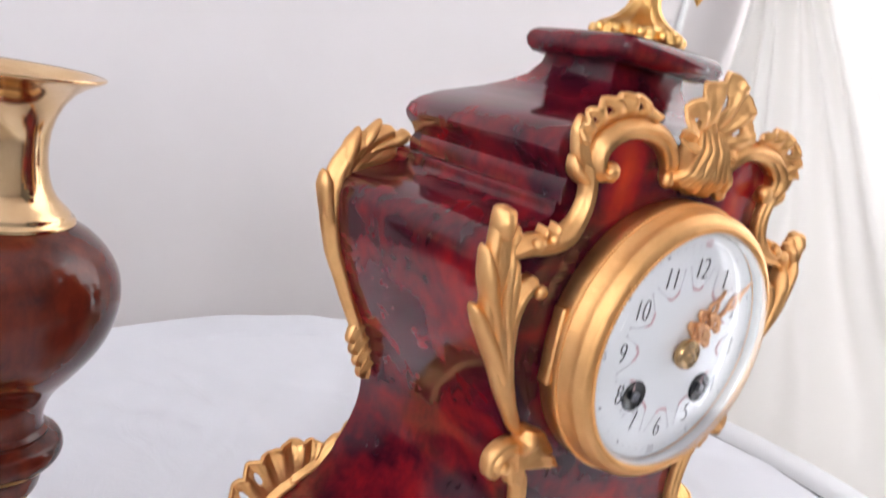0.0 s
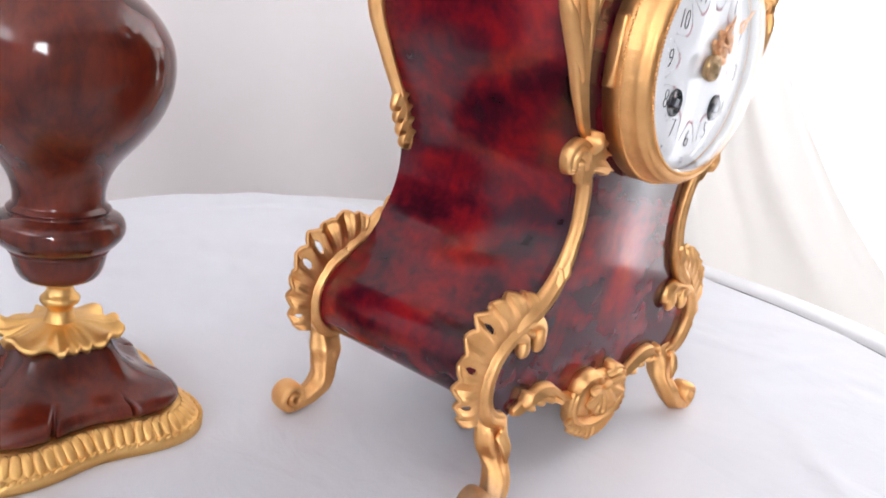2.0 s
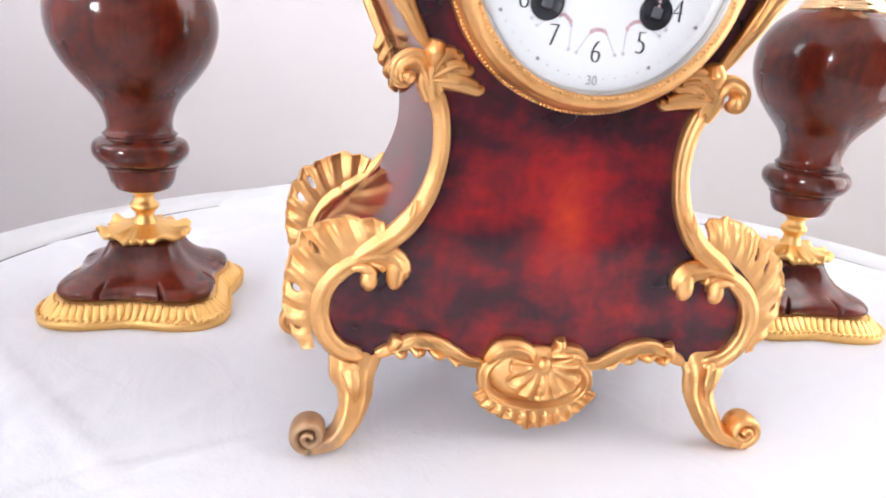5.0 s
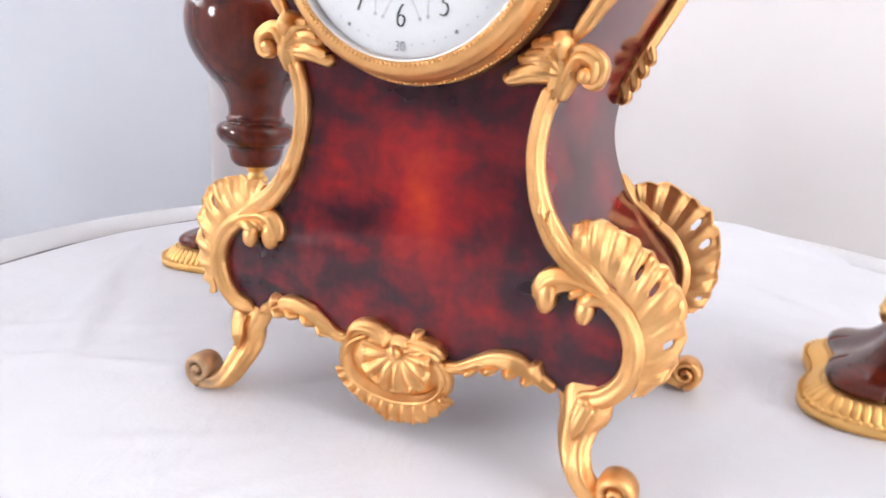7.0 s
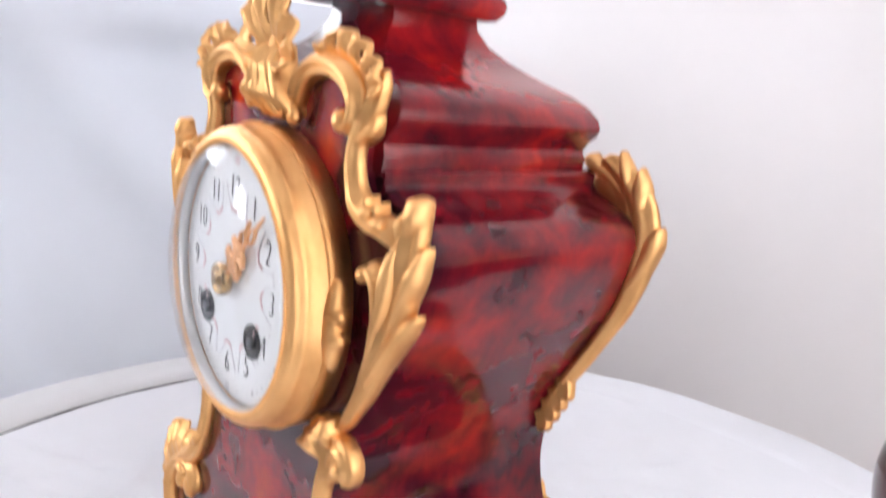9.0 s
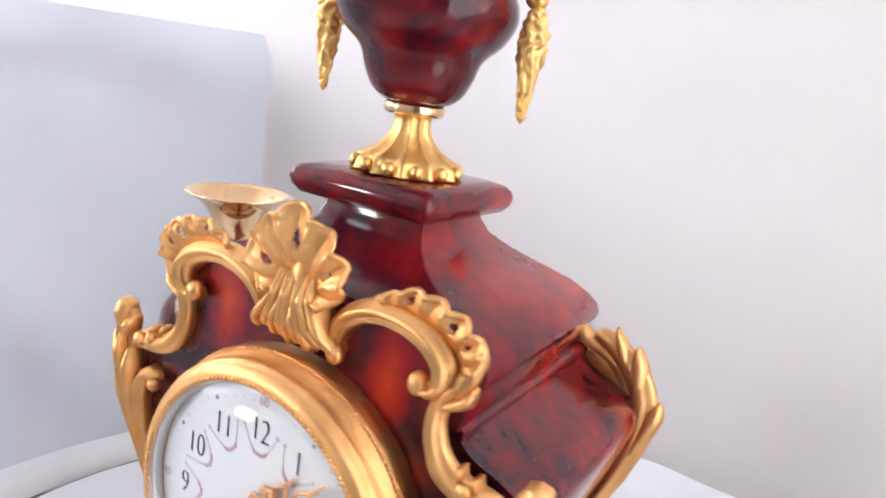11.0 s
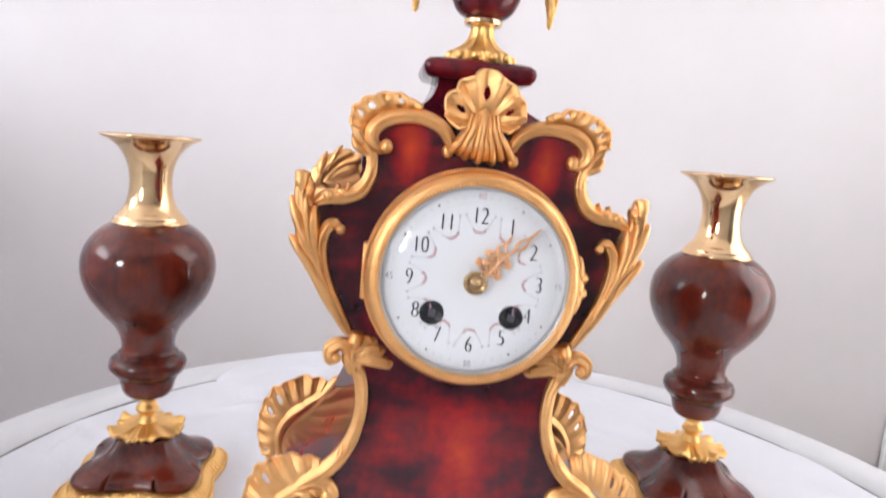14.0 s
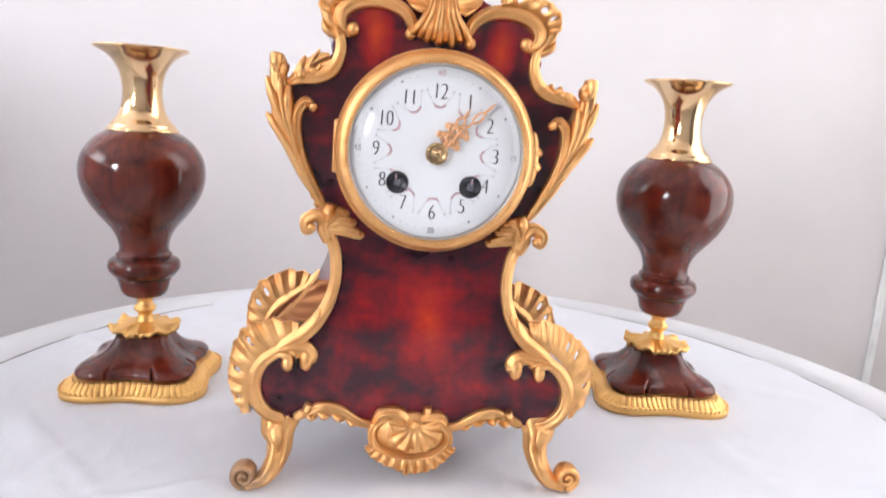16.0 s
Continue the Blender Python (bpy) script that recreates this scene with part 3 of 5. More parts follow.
bm = bmesh.new()
prof = [(0.0215, 0.2678), (0.0245, 0.2684), (0.0262, 0.2705), (0.0268, 0.2730), (0.0262, 0.2752), (0.0245, 0.2768), (0.0205, 0.2778)]
rings = []
for half, z in prof:
    r = 0.0035
    ring = []
    for sx, sy, start in ((1, -1, -90), (1, 1, 0), (-1, 1, 90), (-1, -1, 180)):
        for k in range(5):
            a = radians(start + 22.5 * k)
            ring.append(bm.verts.new((sx * (half - r) + r * math.cos(a) - 0.0006, 0.0415 + sy * (half - r) + r * math.sin(a), z)))
    rings.append(ring)
for a, b in zip(rings, rings[1:]):
    for k in range(len(a)):
        bm.faces.new((a[k], a[(k + 1) % len(a)], b[(k + 1) % len(a)], b[k]))
bm.faces.new(rings[0][::-1])
bm.faces.new(rings[-1])
part("top_cap", bm, SHELL, clock, "dark red rounded square cap")

# Dial
DIAL_X, DIAL_Z, DIAL_Y = 0.0012, 0.179, -0.0145
bm = bmesh.new()
lathe(bm, [(0.0494, 0.0), (0.0494, 0.0060), (0.0491, 0.0070), (0.0486, 0.0075), (0.0484, 0.0100), (0.0480, 0.0104), (0.0480, 0.0130), (0.0476, 0.0145), (0.0469, 0.0150), (0.0467, 0.0160), (0.0458, 0.0170), (0.0443, 0.0177), (0.0437, 0.0177), (0.0428, 0.0178), (0.0423, 0.0174), (0.0421, 0.0165), (0.0421, 0.0)], 128, axis="y")
bezel = part("bezel", bm, GOLD, clock, "round gilt bezel with a beaded inner edge")
bezel.location = (DIAL_X, 0, DIAL_Z)
bm = bmesh.new()
lathe(bm, [(0.0422, 0.0168), (0.0418, 0.0170), (0.0415, 0.0164), (0.0411, 0.0140), (0.0422, 0.0130)], 128, axis="y", closed=False)
part("sight_ring", bm, SILVER, bezel, "pale silvered ring between the glass and the dial")
bm = bmesh.new()
for k in range(170):
    a = 2 * math.pi * k / 170
    ball(bm, (0.0432 * math.cos(a), -0.0178, 0.0432 * math.sin(a)), 0.00070, seg=8)
part("bead_ring", bm, GOLD, bezel)
bm = bmesh.new()
for k in range(220):
    a = 2 * math.pi * k / 220
    ball(bm, (0.0491 * math.cos(a), -0.0072, 0.0491 * math.sin(a)), 0.00062, (1, 0.8, 1), 6)
part("beaded_edge", bm, GOLD, bezel)
bm = bmesh.new()
lathe(bm, [(0.0, 0.0135), (0.03, 0.0135), (0.0405, 0.0125), (0.0421, 0.0115), (0.0421, 0.008), (0.0, 0.008)], 96, axis="y")
dial = part("dial", bm, ENAMEL, clock, "white enamel dial with black numerals and faded garlands")
dial.location = (DIAL_X, -0.001, DIAL_Z)


def text_mesh(body, size, squeeze=1.0, thick=0.00005, thin=0.0, heavy=0.0):
    """Built-in letters as a mesh. thin pares the strokes down; heavy then widens the upright ones."""
    c = bpy.data.curves.new("text", "FONT")
    c.body, c.size, c.align_x, c.align_y, c.extrude = body, size, "CENTER", "CENTER", thick
    c.resolution_u, c.offset = 6, -thin
    ob = bpy.data.objects.new("text", c)
    scene.collection.objects.link(ob)
    me = bpy.data.meshes.new_from_object(ob.evaluated_get(bpy.context.evaluated_depsgraph_get()))
    bpy.data.objects.remove(ob)
    me.transform(pose(0, 0, 0, 90, 0, 0) @ Matrix.Diagonal((squeeze, 1, 1, 1)))
    if heavy:
        bm = bmesh.new()
        for k, shift in enumerate((-heavy, 0.0, heavy)):
            start = len(bm.verts)
            bm.from_mesh(me)
            bm.verts.ensure_lookup_table()
            bmesh.ops.translate(bm, vec=(shift, 0.000004 * k, 0), verts=bm.verts[start:])
        bm.to_mesh(me)
        bm.free()
    return me


def lettering(name, body, size, mat, parent, at, squeeze=1.0, thin=0.0, heavy=0.0):
    me = text_mesh(body, size, squeeze, 0.00005, thin, heavy)
    me.materials.clear()
    me.materials.append(mat)
    ob = new(name, me)
    ob.parent, ob.location = parent, at
    return ob


DIAL_FACE = -0.0136
for hour in range(1, 13):
    a = radians(90 - 30 * hour)
    lettering("numeral", str(hour), 0.0106, BLACK, dial, (0.0290 * math.cos(a), DIAL_FACE, 0.0290 * math.sin(a)), 0.72, 0.00034, 0.00020)
for minutes, hour in (("60", 12), ("15", 3), ("30", 6), ("45", 9)):
    a = radians(90 - 30 * hour)
    lettering("minute_numeral", minutes, 0.0042, PINK if hour == 12 else GREY_INK, dial, (0.0378 * math.cos(a), DIAL_FACE + 0.0003, 0.0378 * math.sin(a)), 0.9)
bm = bmesh.new()
for k in range(60):
    a = 2 * math.pi * k / 60
    if k % 15:
        ball(bm, (0.0372 * math.cos(a), -0.0131, 0.0372 * math.sin(a)), 0.00062 if k % 5 == 0 else 0.00024, (1, 0.4, 1), 8)
part("minute_dots", bm, GREY_INK, dial)
for k in range(12):
    # a festoon hung from two dots, looped under its numeral
    mid = radians(30 * k + 90)
    line = []
    for i in range(13):
        f = i / 12
        a = mid + radians(-12.3 + 24.6 * f)
        r = 0.0218 + 0.0082 * abs(2 * f - 1) ** 2.7
        line.append((r * math.cos(a), r * math.sin(a)))
    bm = bmesh.new()
    ribbon(bm, line, (0.00014, 0.0002, 0.00014), (0.0001, 0.0001, 0.0001), ROUND, 32)
    for x, z in (line[0], line[-1]):
        ball(bm, (x, 0, z), 0.0006, (1, 0.25, 1), 8)
    g = part("garland", bm, PALE_INK, dial, "faint grey looped festoon")
    g.location.y = DIAL_FACE
    bm = bmesh.new()
    places = spline([(p[0], 0, p[1]) for p in line], 22)
    for i in range(5, 18):
        c, big_one = places[i], i % 3 == 0
        off = 0.0003 * math.sin(7 * i + k)
        ball(bm, (c.x * (1 + off * 20), 0, c.z * (1 + off * 20)), 0.00072 if big_one else 0.00045, (1, 0.25, 1), 7)
    part("flowers", bm, PINK, g, "tiny faded pink flowers")
for x in (-0.0178, 0.0178):
    bm = bmesh.new()
    lathe(bm, [(0.0, 0.0137), (0.0040, 0.0137), (0.0044, 0.0141), (0.0053, 0.0142), (0.0055, 0.0137), (0.0055, 0.0130), (0.0, 0.0130)], 36, axis="y")
    hole = part("winding_hole", bm, BLACK, dial, "black rimmed winding hole")
    hole.location = (x, 0, -0.0152)
    bm = bmesh.new()
    box(bm, (-0.0016, -0.0150, -0.0016), (0.0016, -0.0136, 0.0016), 0.0003, 1)
    arbor = part("winding_square", bm, STEEL, hole, "", False)
    arbor.rotation_euler = (0, radians(12), 0)


def pierced_hand(name, length, angle, y, loops, tip):
    """A pierced rococo clock hand made of scrolling bars that point up before it is turned."""
    bm = bmesh.new()
    w, h = 0.00075, 0.0008
    ribbon(bm, [(0, 0.003), (0.0006, length * 0.22), (-0.0006, length * 0.4), (0, length * 0.6)], (w * 1.6, w, w), (h, h, h))
    for k in (-1, 1):
        ribbon(bm, [(0, length * 0.58), (k * tip, length * 0.68), (k * tip * 0.8, length * 0.76), (0, length * 0.82)], (w * 0.8, w * 0.8, w * 0.6), (h, h, h), n=14)
    ribbon(bm, [(0, length * 0.78), (0, length * 0.9), (0, length)], (w, w * 0.8, 0.0003), (h, h, h * 0.6))
    for at, size in loops:
        for k in (-1, 1):
            b = length * at
            ribbon(bm, [(0, b), (k * size, b + size * 0.2), (k * size * 1.35, b + size * 1.1), (k * size * 0.7, b + size * 1.8), (k * size * 0.15, b + size * 1.5)], (w, w * 1.1, w * 0.7), (h, h, h), n=18)
            ribbon(bm, [(k * size * 1.2, b + size * 0.7), (k * size * 1.9, b + size * 0.3), (k * size * 2.1, b + size * 1.0), (k * size * 1.6, b + size * 1.2)], (w, w * 0.9, w * 0.7), (h, h, h), n=14)
            ball(bm, (k * size * 1.7, -h * 0.6, b + size * 0.9), size * 0.28, (1, 0.5, 1), 8)
            ball(bm, (k * size * 0.55, -h * 0.6, b + size * 1.0), size * 0.30, (0.8, 0.5, 1.4), 8)
    lathe(bm, [(0.0, 0.0), (0.0036, 0.0), (0.0036, 0.0008), (0.0, 0.0008)], 24, axis="y")
    hand = part(name, bm, ROSE_GOLD, clock, "pierced rose-gilt clock hand")
    hand.matrix_local = pose(DIAL_X, y, DIAL_Z, 0, angle, 0)
    return hand


pierced_hand("hour_hand", 0.0265, 34, DIAL_Y - 0.0014, ((0.24, 0.0026), (0.46, 0.0022)), 0.0018)
pierced_hand("minute_hand", 0.0372, 46, DIAL_Y - 0.0028, ((0.20, 0.0024), (0.38, 0.0020)), 0.0015)
bm = bmesh.new()
lathe(bm, [(0.0, 0.0136), (0.0048, 0.0150), (0.0054, 0.0168), (0.0050, 0.0182), (0.0042, 0.0184), (0.0036, 0.0177), (0.0022, 0.0176), (0.0018, 0.0190), (0.0, 0.0194)], 32, axis="y")
boss = part("hand_boss", bm, BRONZE, clock, "turned brass button over the hands")
boss.location = (DIAL_X, -0.001, DIAL_Z)

bm = bmesh.new()
cap = [(0.0419 * math.sin(radians(90) * i / 14), 0.0172 + 0.0098 * math.cos(radians(90) * i / 14)) for i in range(15)]
inner_cap = [(0.0413 * math.sin(radians(90) * i / 14), 0.0170 + 0.0092 * math.cos(radians(90) * i / 14)) for i in range(14, -1, -1)]
lathe(bm, cap + inner_cap, 96, axis="y")
glass = part("dial_glass", bm, GLASS, clock, "domed clear glass over the dial")
glass.location = (DIAL_X, 0, DIAL_Z)
glass.visible_shadow = False

bm = bmesh.new()
box(bm, (-0.0500, -0.0055, DIAL_Z - 0.0135), (-0.0470, -0.0005, DIAL_Z + 0.0125), 0.0010)
part("bezel_hinge", bm, GOLD, clock).location.x = DIAL_X
bm = bmesh.new()
for z, w, hgt in ((0.0, 0.0038, 0.014), (0.0035, 0.0055, 0.0035), (-0.0035, 0.0055, 0.0035)):
    ball(bm, (0.0488, -0.0050, DIAL_Z + z), 1.0, (w, 0.0042, hgt))
part("bezel_catch", bm, GOLD, clock, "small shaped gilt catch").location.x = DIAL_X


# ---- gilt mounts ----


def side_mount(name, label, s, y, build):
    """A mount on the front or back plane; s is -1 or 1 for the side."""
    bm = bmesh.new()
    build(bm)
    if s > 0:
        bmesh.ops.scale(bm, vec=(-1, 1, 1), verts=bm.verts)
    ob = part(name, bm, GOLD, clock, label)
    ob.location = (0, y, 0)
    return ob


def corner_frame(bm, front=True, reach=0.0):
    """The curved frame round the swelling foot of the case."""
    w = 0.0036
    line = [(-0.0665, 0.0335), (-0.0755, 0.0365), (-0.0818, 0.0440), (-0.0835, 0.0535), (-0.0810, 0.0625), (-0.0745, 0.0695)]
    line += [(-0.0660 + 0.3 * reach, 0.0735), (-0.0595 + reach, 0.0733), (-0.0560 + reach, 0.0695), (-0.0570 + reach, 0.0668)] if front else [(-0.0675, 0.0745)]
    ribbon(bm, line, (w, w, w * 1.05, w, w * 0.9, w * 1.35, w * 1.2), (0.004, 0.005, 0.0052, 0.005, 0.0048, 0.0055), GROOVED, 44)
    if front:
        ball(bm, (-0.0570 + reach, -0.0026, 0.0672), 0.0038, (0.95, 0.85, 1.5))


def corner_curl(bm):
    ribbon(bm, [(-0.0735, 0.0690), (-0.0690, 0.0698), (-0.0660, 0.0680), (-0.0664, 0.0650)], (0.0020, 0.0030, 0.0030), (0.0045, 0.0055, 0.0045))
    ball(bm, (-0.0664, -0.0028, 0.0652), 0.0034, (0.95, 0.9, 1.3))
    ribbon(bm, [(-0.0660, 0.0715), (-0.0625, 0.0705), (-0.0612, 0.0682)], (0.0016, 0.0018, 0.0014), (0.004, 0.005, 0.004))


def corner_stem(bm, front=True):
    """The stem that climbs to the waist."""
    stem = [(-0.0740, 0.0705), (-0.0655, 0.0768), (-0.0575, 0.0825), (-0.0510, 0.0905), (-0.0466, 0.1000), (-0.0442, 0.1120)]
    if front:
        ribbon(bm, stem + [(-0.0450, 0.1245), (-0.0480, 0.1335)], (0.0026, 0.0042, 0.0040, 0.0034, 0.0030, 0.0030, 0.0032), (0.004, 0.0055, 0.0055, 0.005, 0.0045, 0.0045, 0.005), GROOVED, 44)
        ribbon(bm, [(-0.0520, 0.0885), (-0.0490, 0.0945), (-0.0480, 0.1005)], (0.0012, 0.0020, 0.0006), (0.005, 0.0062, 0.004))
        ribbon(bm, [(-0.0545, 0.0860), (-0.0520, 0.0915), (-0.0515, 0.0960)], (0.0010, 0.0016, 0.0005), (0.005, 0.006, 0.004))
    else:
        ribbon(bm, stem[:-2] + [(-0.0484, 0.0900), (-0.0462, 0.0995)], (0.0030, 0.0044, 0.0042, 0.0036, 0.0028, 0.0014), (0.004, 0.005, 0.005, 0.0045, 0.004, 0.003), GROOVED, 36)


def leg(bm, out=0.0, depth=0.0, back=False):
    """The cabriole foot with its scroll: from the frame down to the table, thick and splayed."""
    pts = [(-0.0690, 0.0410, 0.005), (-0.0696, 0.0352, 0.0025), (-0.0703, 0.0285, 0.001), (-0.0690, 0.0215, 0.0), (-0.0700 - 0.2 * out, 0.0140, -0.004 - 0.3 * depth), (-0.0745 - 0.6 * out, 0.0062, -0.005 - 0.8 * depth), (-0.0830 - out, 0.0030, -0.005 - depth)]
    if back:
        pts = [(-0.0750, 0.0420, 0.006), (-0.0735, 0.0355, 0.003), (-0.0728, 0.0285, 0.001), (-0.0738, 0.0215, 0.0), (-0.0762, 0.0140, -0.004 - 0.3 * depth), (-0.0812, 0.0072, -0.005 - 0.8 * depth), (-0.0832 - out, 0.0030, -0.005 - depth)]
    line = spline([(p[0], p[2], p[1]) for p in pts], 26)
    rings = []
    widths = (0.0030, 0.0072, 0.0088, 0.0068, 0.0054, 0.0046, 0.0037) if back else (0.0050, 0.0100, 0.0090, 0.0068, 0.0054, 0.0046, 0.0037)
    deep = (0.0026, 0.0058, 0.0074, 0.0072, 0.0068, 0.0060, 0.0054) if back else (0.0024, 0.0044, 0.0060, 0.0066, 0.0066, 0.0060, 0.0054)
    for i, c in enumerate(line):
        f = i / 26
        d = line[min(i + 1, 26)] - line[max(i - 1, 0)]
        side = Vector((-d.z, 0, d.x)).normalized()
        w, h = along(widths, f), along(deep, f)
        ring = []
        for k in range(36):
            a = 2 * math.pi * k / 36
            flute = 1 - 0.15 * abs(math.sin(3 * a)) ** 1.5
            ring.append(bm.verts.new(c + side * (w * math.cos(a) * flute) + Vector((0, h * math.sin(a) * flute, 0))))
        rings.append(ring)
    for a, b in zip(rings, rings[1:]):
        for k in range(36):
            bm.faces.new((a[k], a[(k + 1) % 36], b[(k + 1) % 36], b[k]))
    bm.faces.new(rings[0])
    bm.faces.new(rings[-1][::-1])
    cx, cz, cy = -0.0832 - out, 0.0085, -0.005 - depth
    # the rolled scroll at the toe
    n, coil = 46, []
    for i in range(n + 1):
        f = i / n
        a = radians(-95) - f * radians(610)
        r = 0.0062 * (1 - 0.86 * f)
        coil.append((cx + r * math.cos(a), cz + r * math.sin(a), f))
    rings = []
    for i, (x, z, f) in enumerate(coil):
        x2, z2, _ = coil[min(i + 1, n)]
        x1, z1, _ = coil[max(i - 1, 0)]
        d = Vector((x2 - x1, 0, z2 - z1)).normalized()
        side = Vector((-d.z, 0, d.x))
        w, h = 0.0023 * (1 - 0.45 * f), 0.0052 + 0.0014 * f
        rings.append([bm.verts.new(Vector((x, cy, z)) + side * (w * math.cos(b)) + Vector((0, h * math.copysign(abs(math.sin(b)) ** 0.6, math.sin(b)), 0))) for b in [2 * math.pi * k / 12 for k in range(12)]])
    for a, b in zip(rings, rings[1:]):
        for k in range(12):
            bm.faces.new((a[k], a[(k + 1) % 12], b[(k + 1) % 12], b[k]))
    bm.faces.new(rings[0])
    bm.faces.new(rings[-1][::-1])
    # small leaf on the knee
    if not back:
        ribbon(bm, [(-0.0720, 0.0330, -0.004), (-0.0700, 0.0270, -0.0065), (-0.0690, 0.0200, -0.0075)], (0.0034, 0.0028, 0.0006), (0.0022, 0.0026, 0.0012), LEAFY, 18)
        ball(bm, (-0.0700, -0.0042, 0.0325), 0.0022, (1, 0.7, 1))


FAN_IN = [(-0.0850, 0.0375), (-0.0862, 0.0460), (-0.0860, 0.0560), (-0.0830, 0.0645), (-0.0765, 0.0715), (-0.0690, 0.0760), (-0.0610, 0.0815)]
FAN_OUT = [(-0.0895, 0.0360), (-0.0940, 0.0435), (-0.0968, 0.0550), (-0.0958, 0.0680), (-0.0918, 0.0785), (-0.0840, 0.0850), (-0.0730, 0.0872), (-0.0615, 0.0860)]
# the other front corner rises higher: the mounts are not a mirrored pair
HIGH_IN = [(-0.0850, 0.0400), (-0.0862, 0.0470), (-0.0860, 0.0570), (-0.0830, 0.0660), (-0.0765, 0.0735), (-0.0690, 0.0790), (-0.0600, 0.0850)]
HIGH_OUT = [(-0.0885, 0.0420), (-0.0940, 0.0480), (-0.0967, 0.0580), (-0.0962, 0.0690), (-0.0912, 0.0800), (-0.0835, 0.0870), (-0.0750, 0.0918), (-0.0655, 0.0945), (-0.0585, 0.0920)]
REAR_OUT = [(-0.0900, 0.0385), (-0.0950, 0.0440), (-0.0968, 0.0570), (-0.0960, 0.0690), (-0.0905, 0.0810), (-0.0810, 0.0885), (-0.0690, 0.0922), (-0.0575, 0.0905)]

for s in (-1, 1):
    for y, front in ((0.0, True), (BACK + 0.003, False)):
        wide = 0.0 if front else 0.0052
        m = side_mount("corner_mount", "gilt scrolled corner mount with a pierced shell", s, y, lambda bm: corner_frame(bm, front, 0.0035 if s > 0 else 0.0))
        for name, build in (("stem", lambda bm: corner_stem(bm, front)), ("curl", corner_curl)):
            if front or name == "stem":
                bm = bmesh.new()
                build(bm)
                if s > 0:
                    bmesh.ops.scale(bm, vec=(-1, 1, 1), verts=bm.verts)
                part(name, bm, GOLD, m)
        inner, outer = (FAN_IN, REAR_OUT) if not front else (FAN_IN, FAN_OUT) if s < 0 else (HIGH_IN, HIGH_OUT)
        slots = (1, 4, 5) if not front else (1, 3, 5) if s < 0 else (2, 4, 5)
        bm = fan(inner, outer, 9, 0.0046, 0.0019, 0.07, slots, (0.40, 0.74), 26, 18, 0.0065 if front else 0.0055, 0.19)
        if s > 0:
            bmesh.ops.scale(bm, vec=(-1, 1, 1), verts=bm.verts)
        fan_part("shell_fan", bm, GOLD, m)
        bm = bmesh.new()
        leg(bm, 0.002 if front else 0.0085, 0.004 if front else -0.004, not front)
        if s > 0:
            bmesh.ops.scale(bm, vec=(-1, 1, 1), verts=bm.verts)
        worn = front and s < 0
        foot_part = part("foot", bm, TARNISHED if worn else GOLD, m, "gilt cabriole foot with a tarnished brown scroll" if worn else "gilt cabriole foot with a rolled scroll")
        foot_part.location.z = (0.0020 if front else 0.0022) * s
        if not front:
            m.location.x = s * wide + SKEW * BACK


def mirrored_part(name, build, s, parent):
    """A part of a mount, turned over for the other side."""
    bm = bmesh.new()
    build(bm)
    if s > 0:
        bmesh.ops.scale(bm, vec=(-1, 1, 1), verts=bm.verts)
    return part(name, bm, GOLD, parent)


def waist_knot(bm):
    ribbon(bm, [(-0.0480, 0.1290), (-0.0498, 0.1370), (-0.0492, 0.1450)], (0.0034, 0.0052, 0.0030), (0.0055, 0.0068, 0.0062), LEAFY)


def knot_scroll(bm):
    ribbon(bm, [(-0.0485, 0.1335), (-0.0540, 0.1428), (-0.0598, 0.1408), (-0.0597, 0.1360), (-0.0560, 0.1358)], (0.0026, 0.0034, 0.0034, 0.0030, 0.0016), (0.005, 0.0064, 0.0066, 0.006, 0.005), GROOVED, 34)
    ball(bm, (-0.0572, -0.0044, 0.1372), 0.0024)


def knot_leaf(tip, mid):
    def build(bm):
        hook = (tip[0] + 0.0010, tip[1] + 0.0016)
        ribbon(bm, [(-0.0510, 0.1365), mid, tip, hook], (0.0026, 0.0036, 0.0028, 0.0012), (0.0055, 0.0070, 0.0055, 0.0030), LEAFY)

    return build


def wing_leaf(bm):
    # a tall acanthus: bundled blades that spring from the waist
    ribbon(bm, [(-0.0500, 0.1450), (-0.0560, 0.1540), (-0.0632, 0.1665), (-0.0690, 0.1790), (-0.0728, 0.1900), (-0.0752, 0.2010), (-0.0765, 0.2100), (-0.0768, 0.2195)], (0.0012, 0.0028, 0.0040, 0.0050, 0.0058, 0.0052, 0.0042, 0.0040), (0.003, 0.004, 0.0052, 0.0062, 0.007, 0.007, 0.0065, 0.0055), LEAFY, 48)
    ball(bm, (-0.0592, -0.0038, 0.1962), 0.0023)


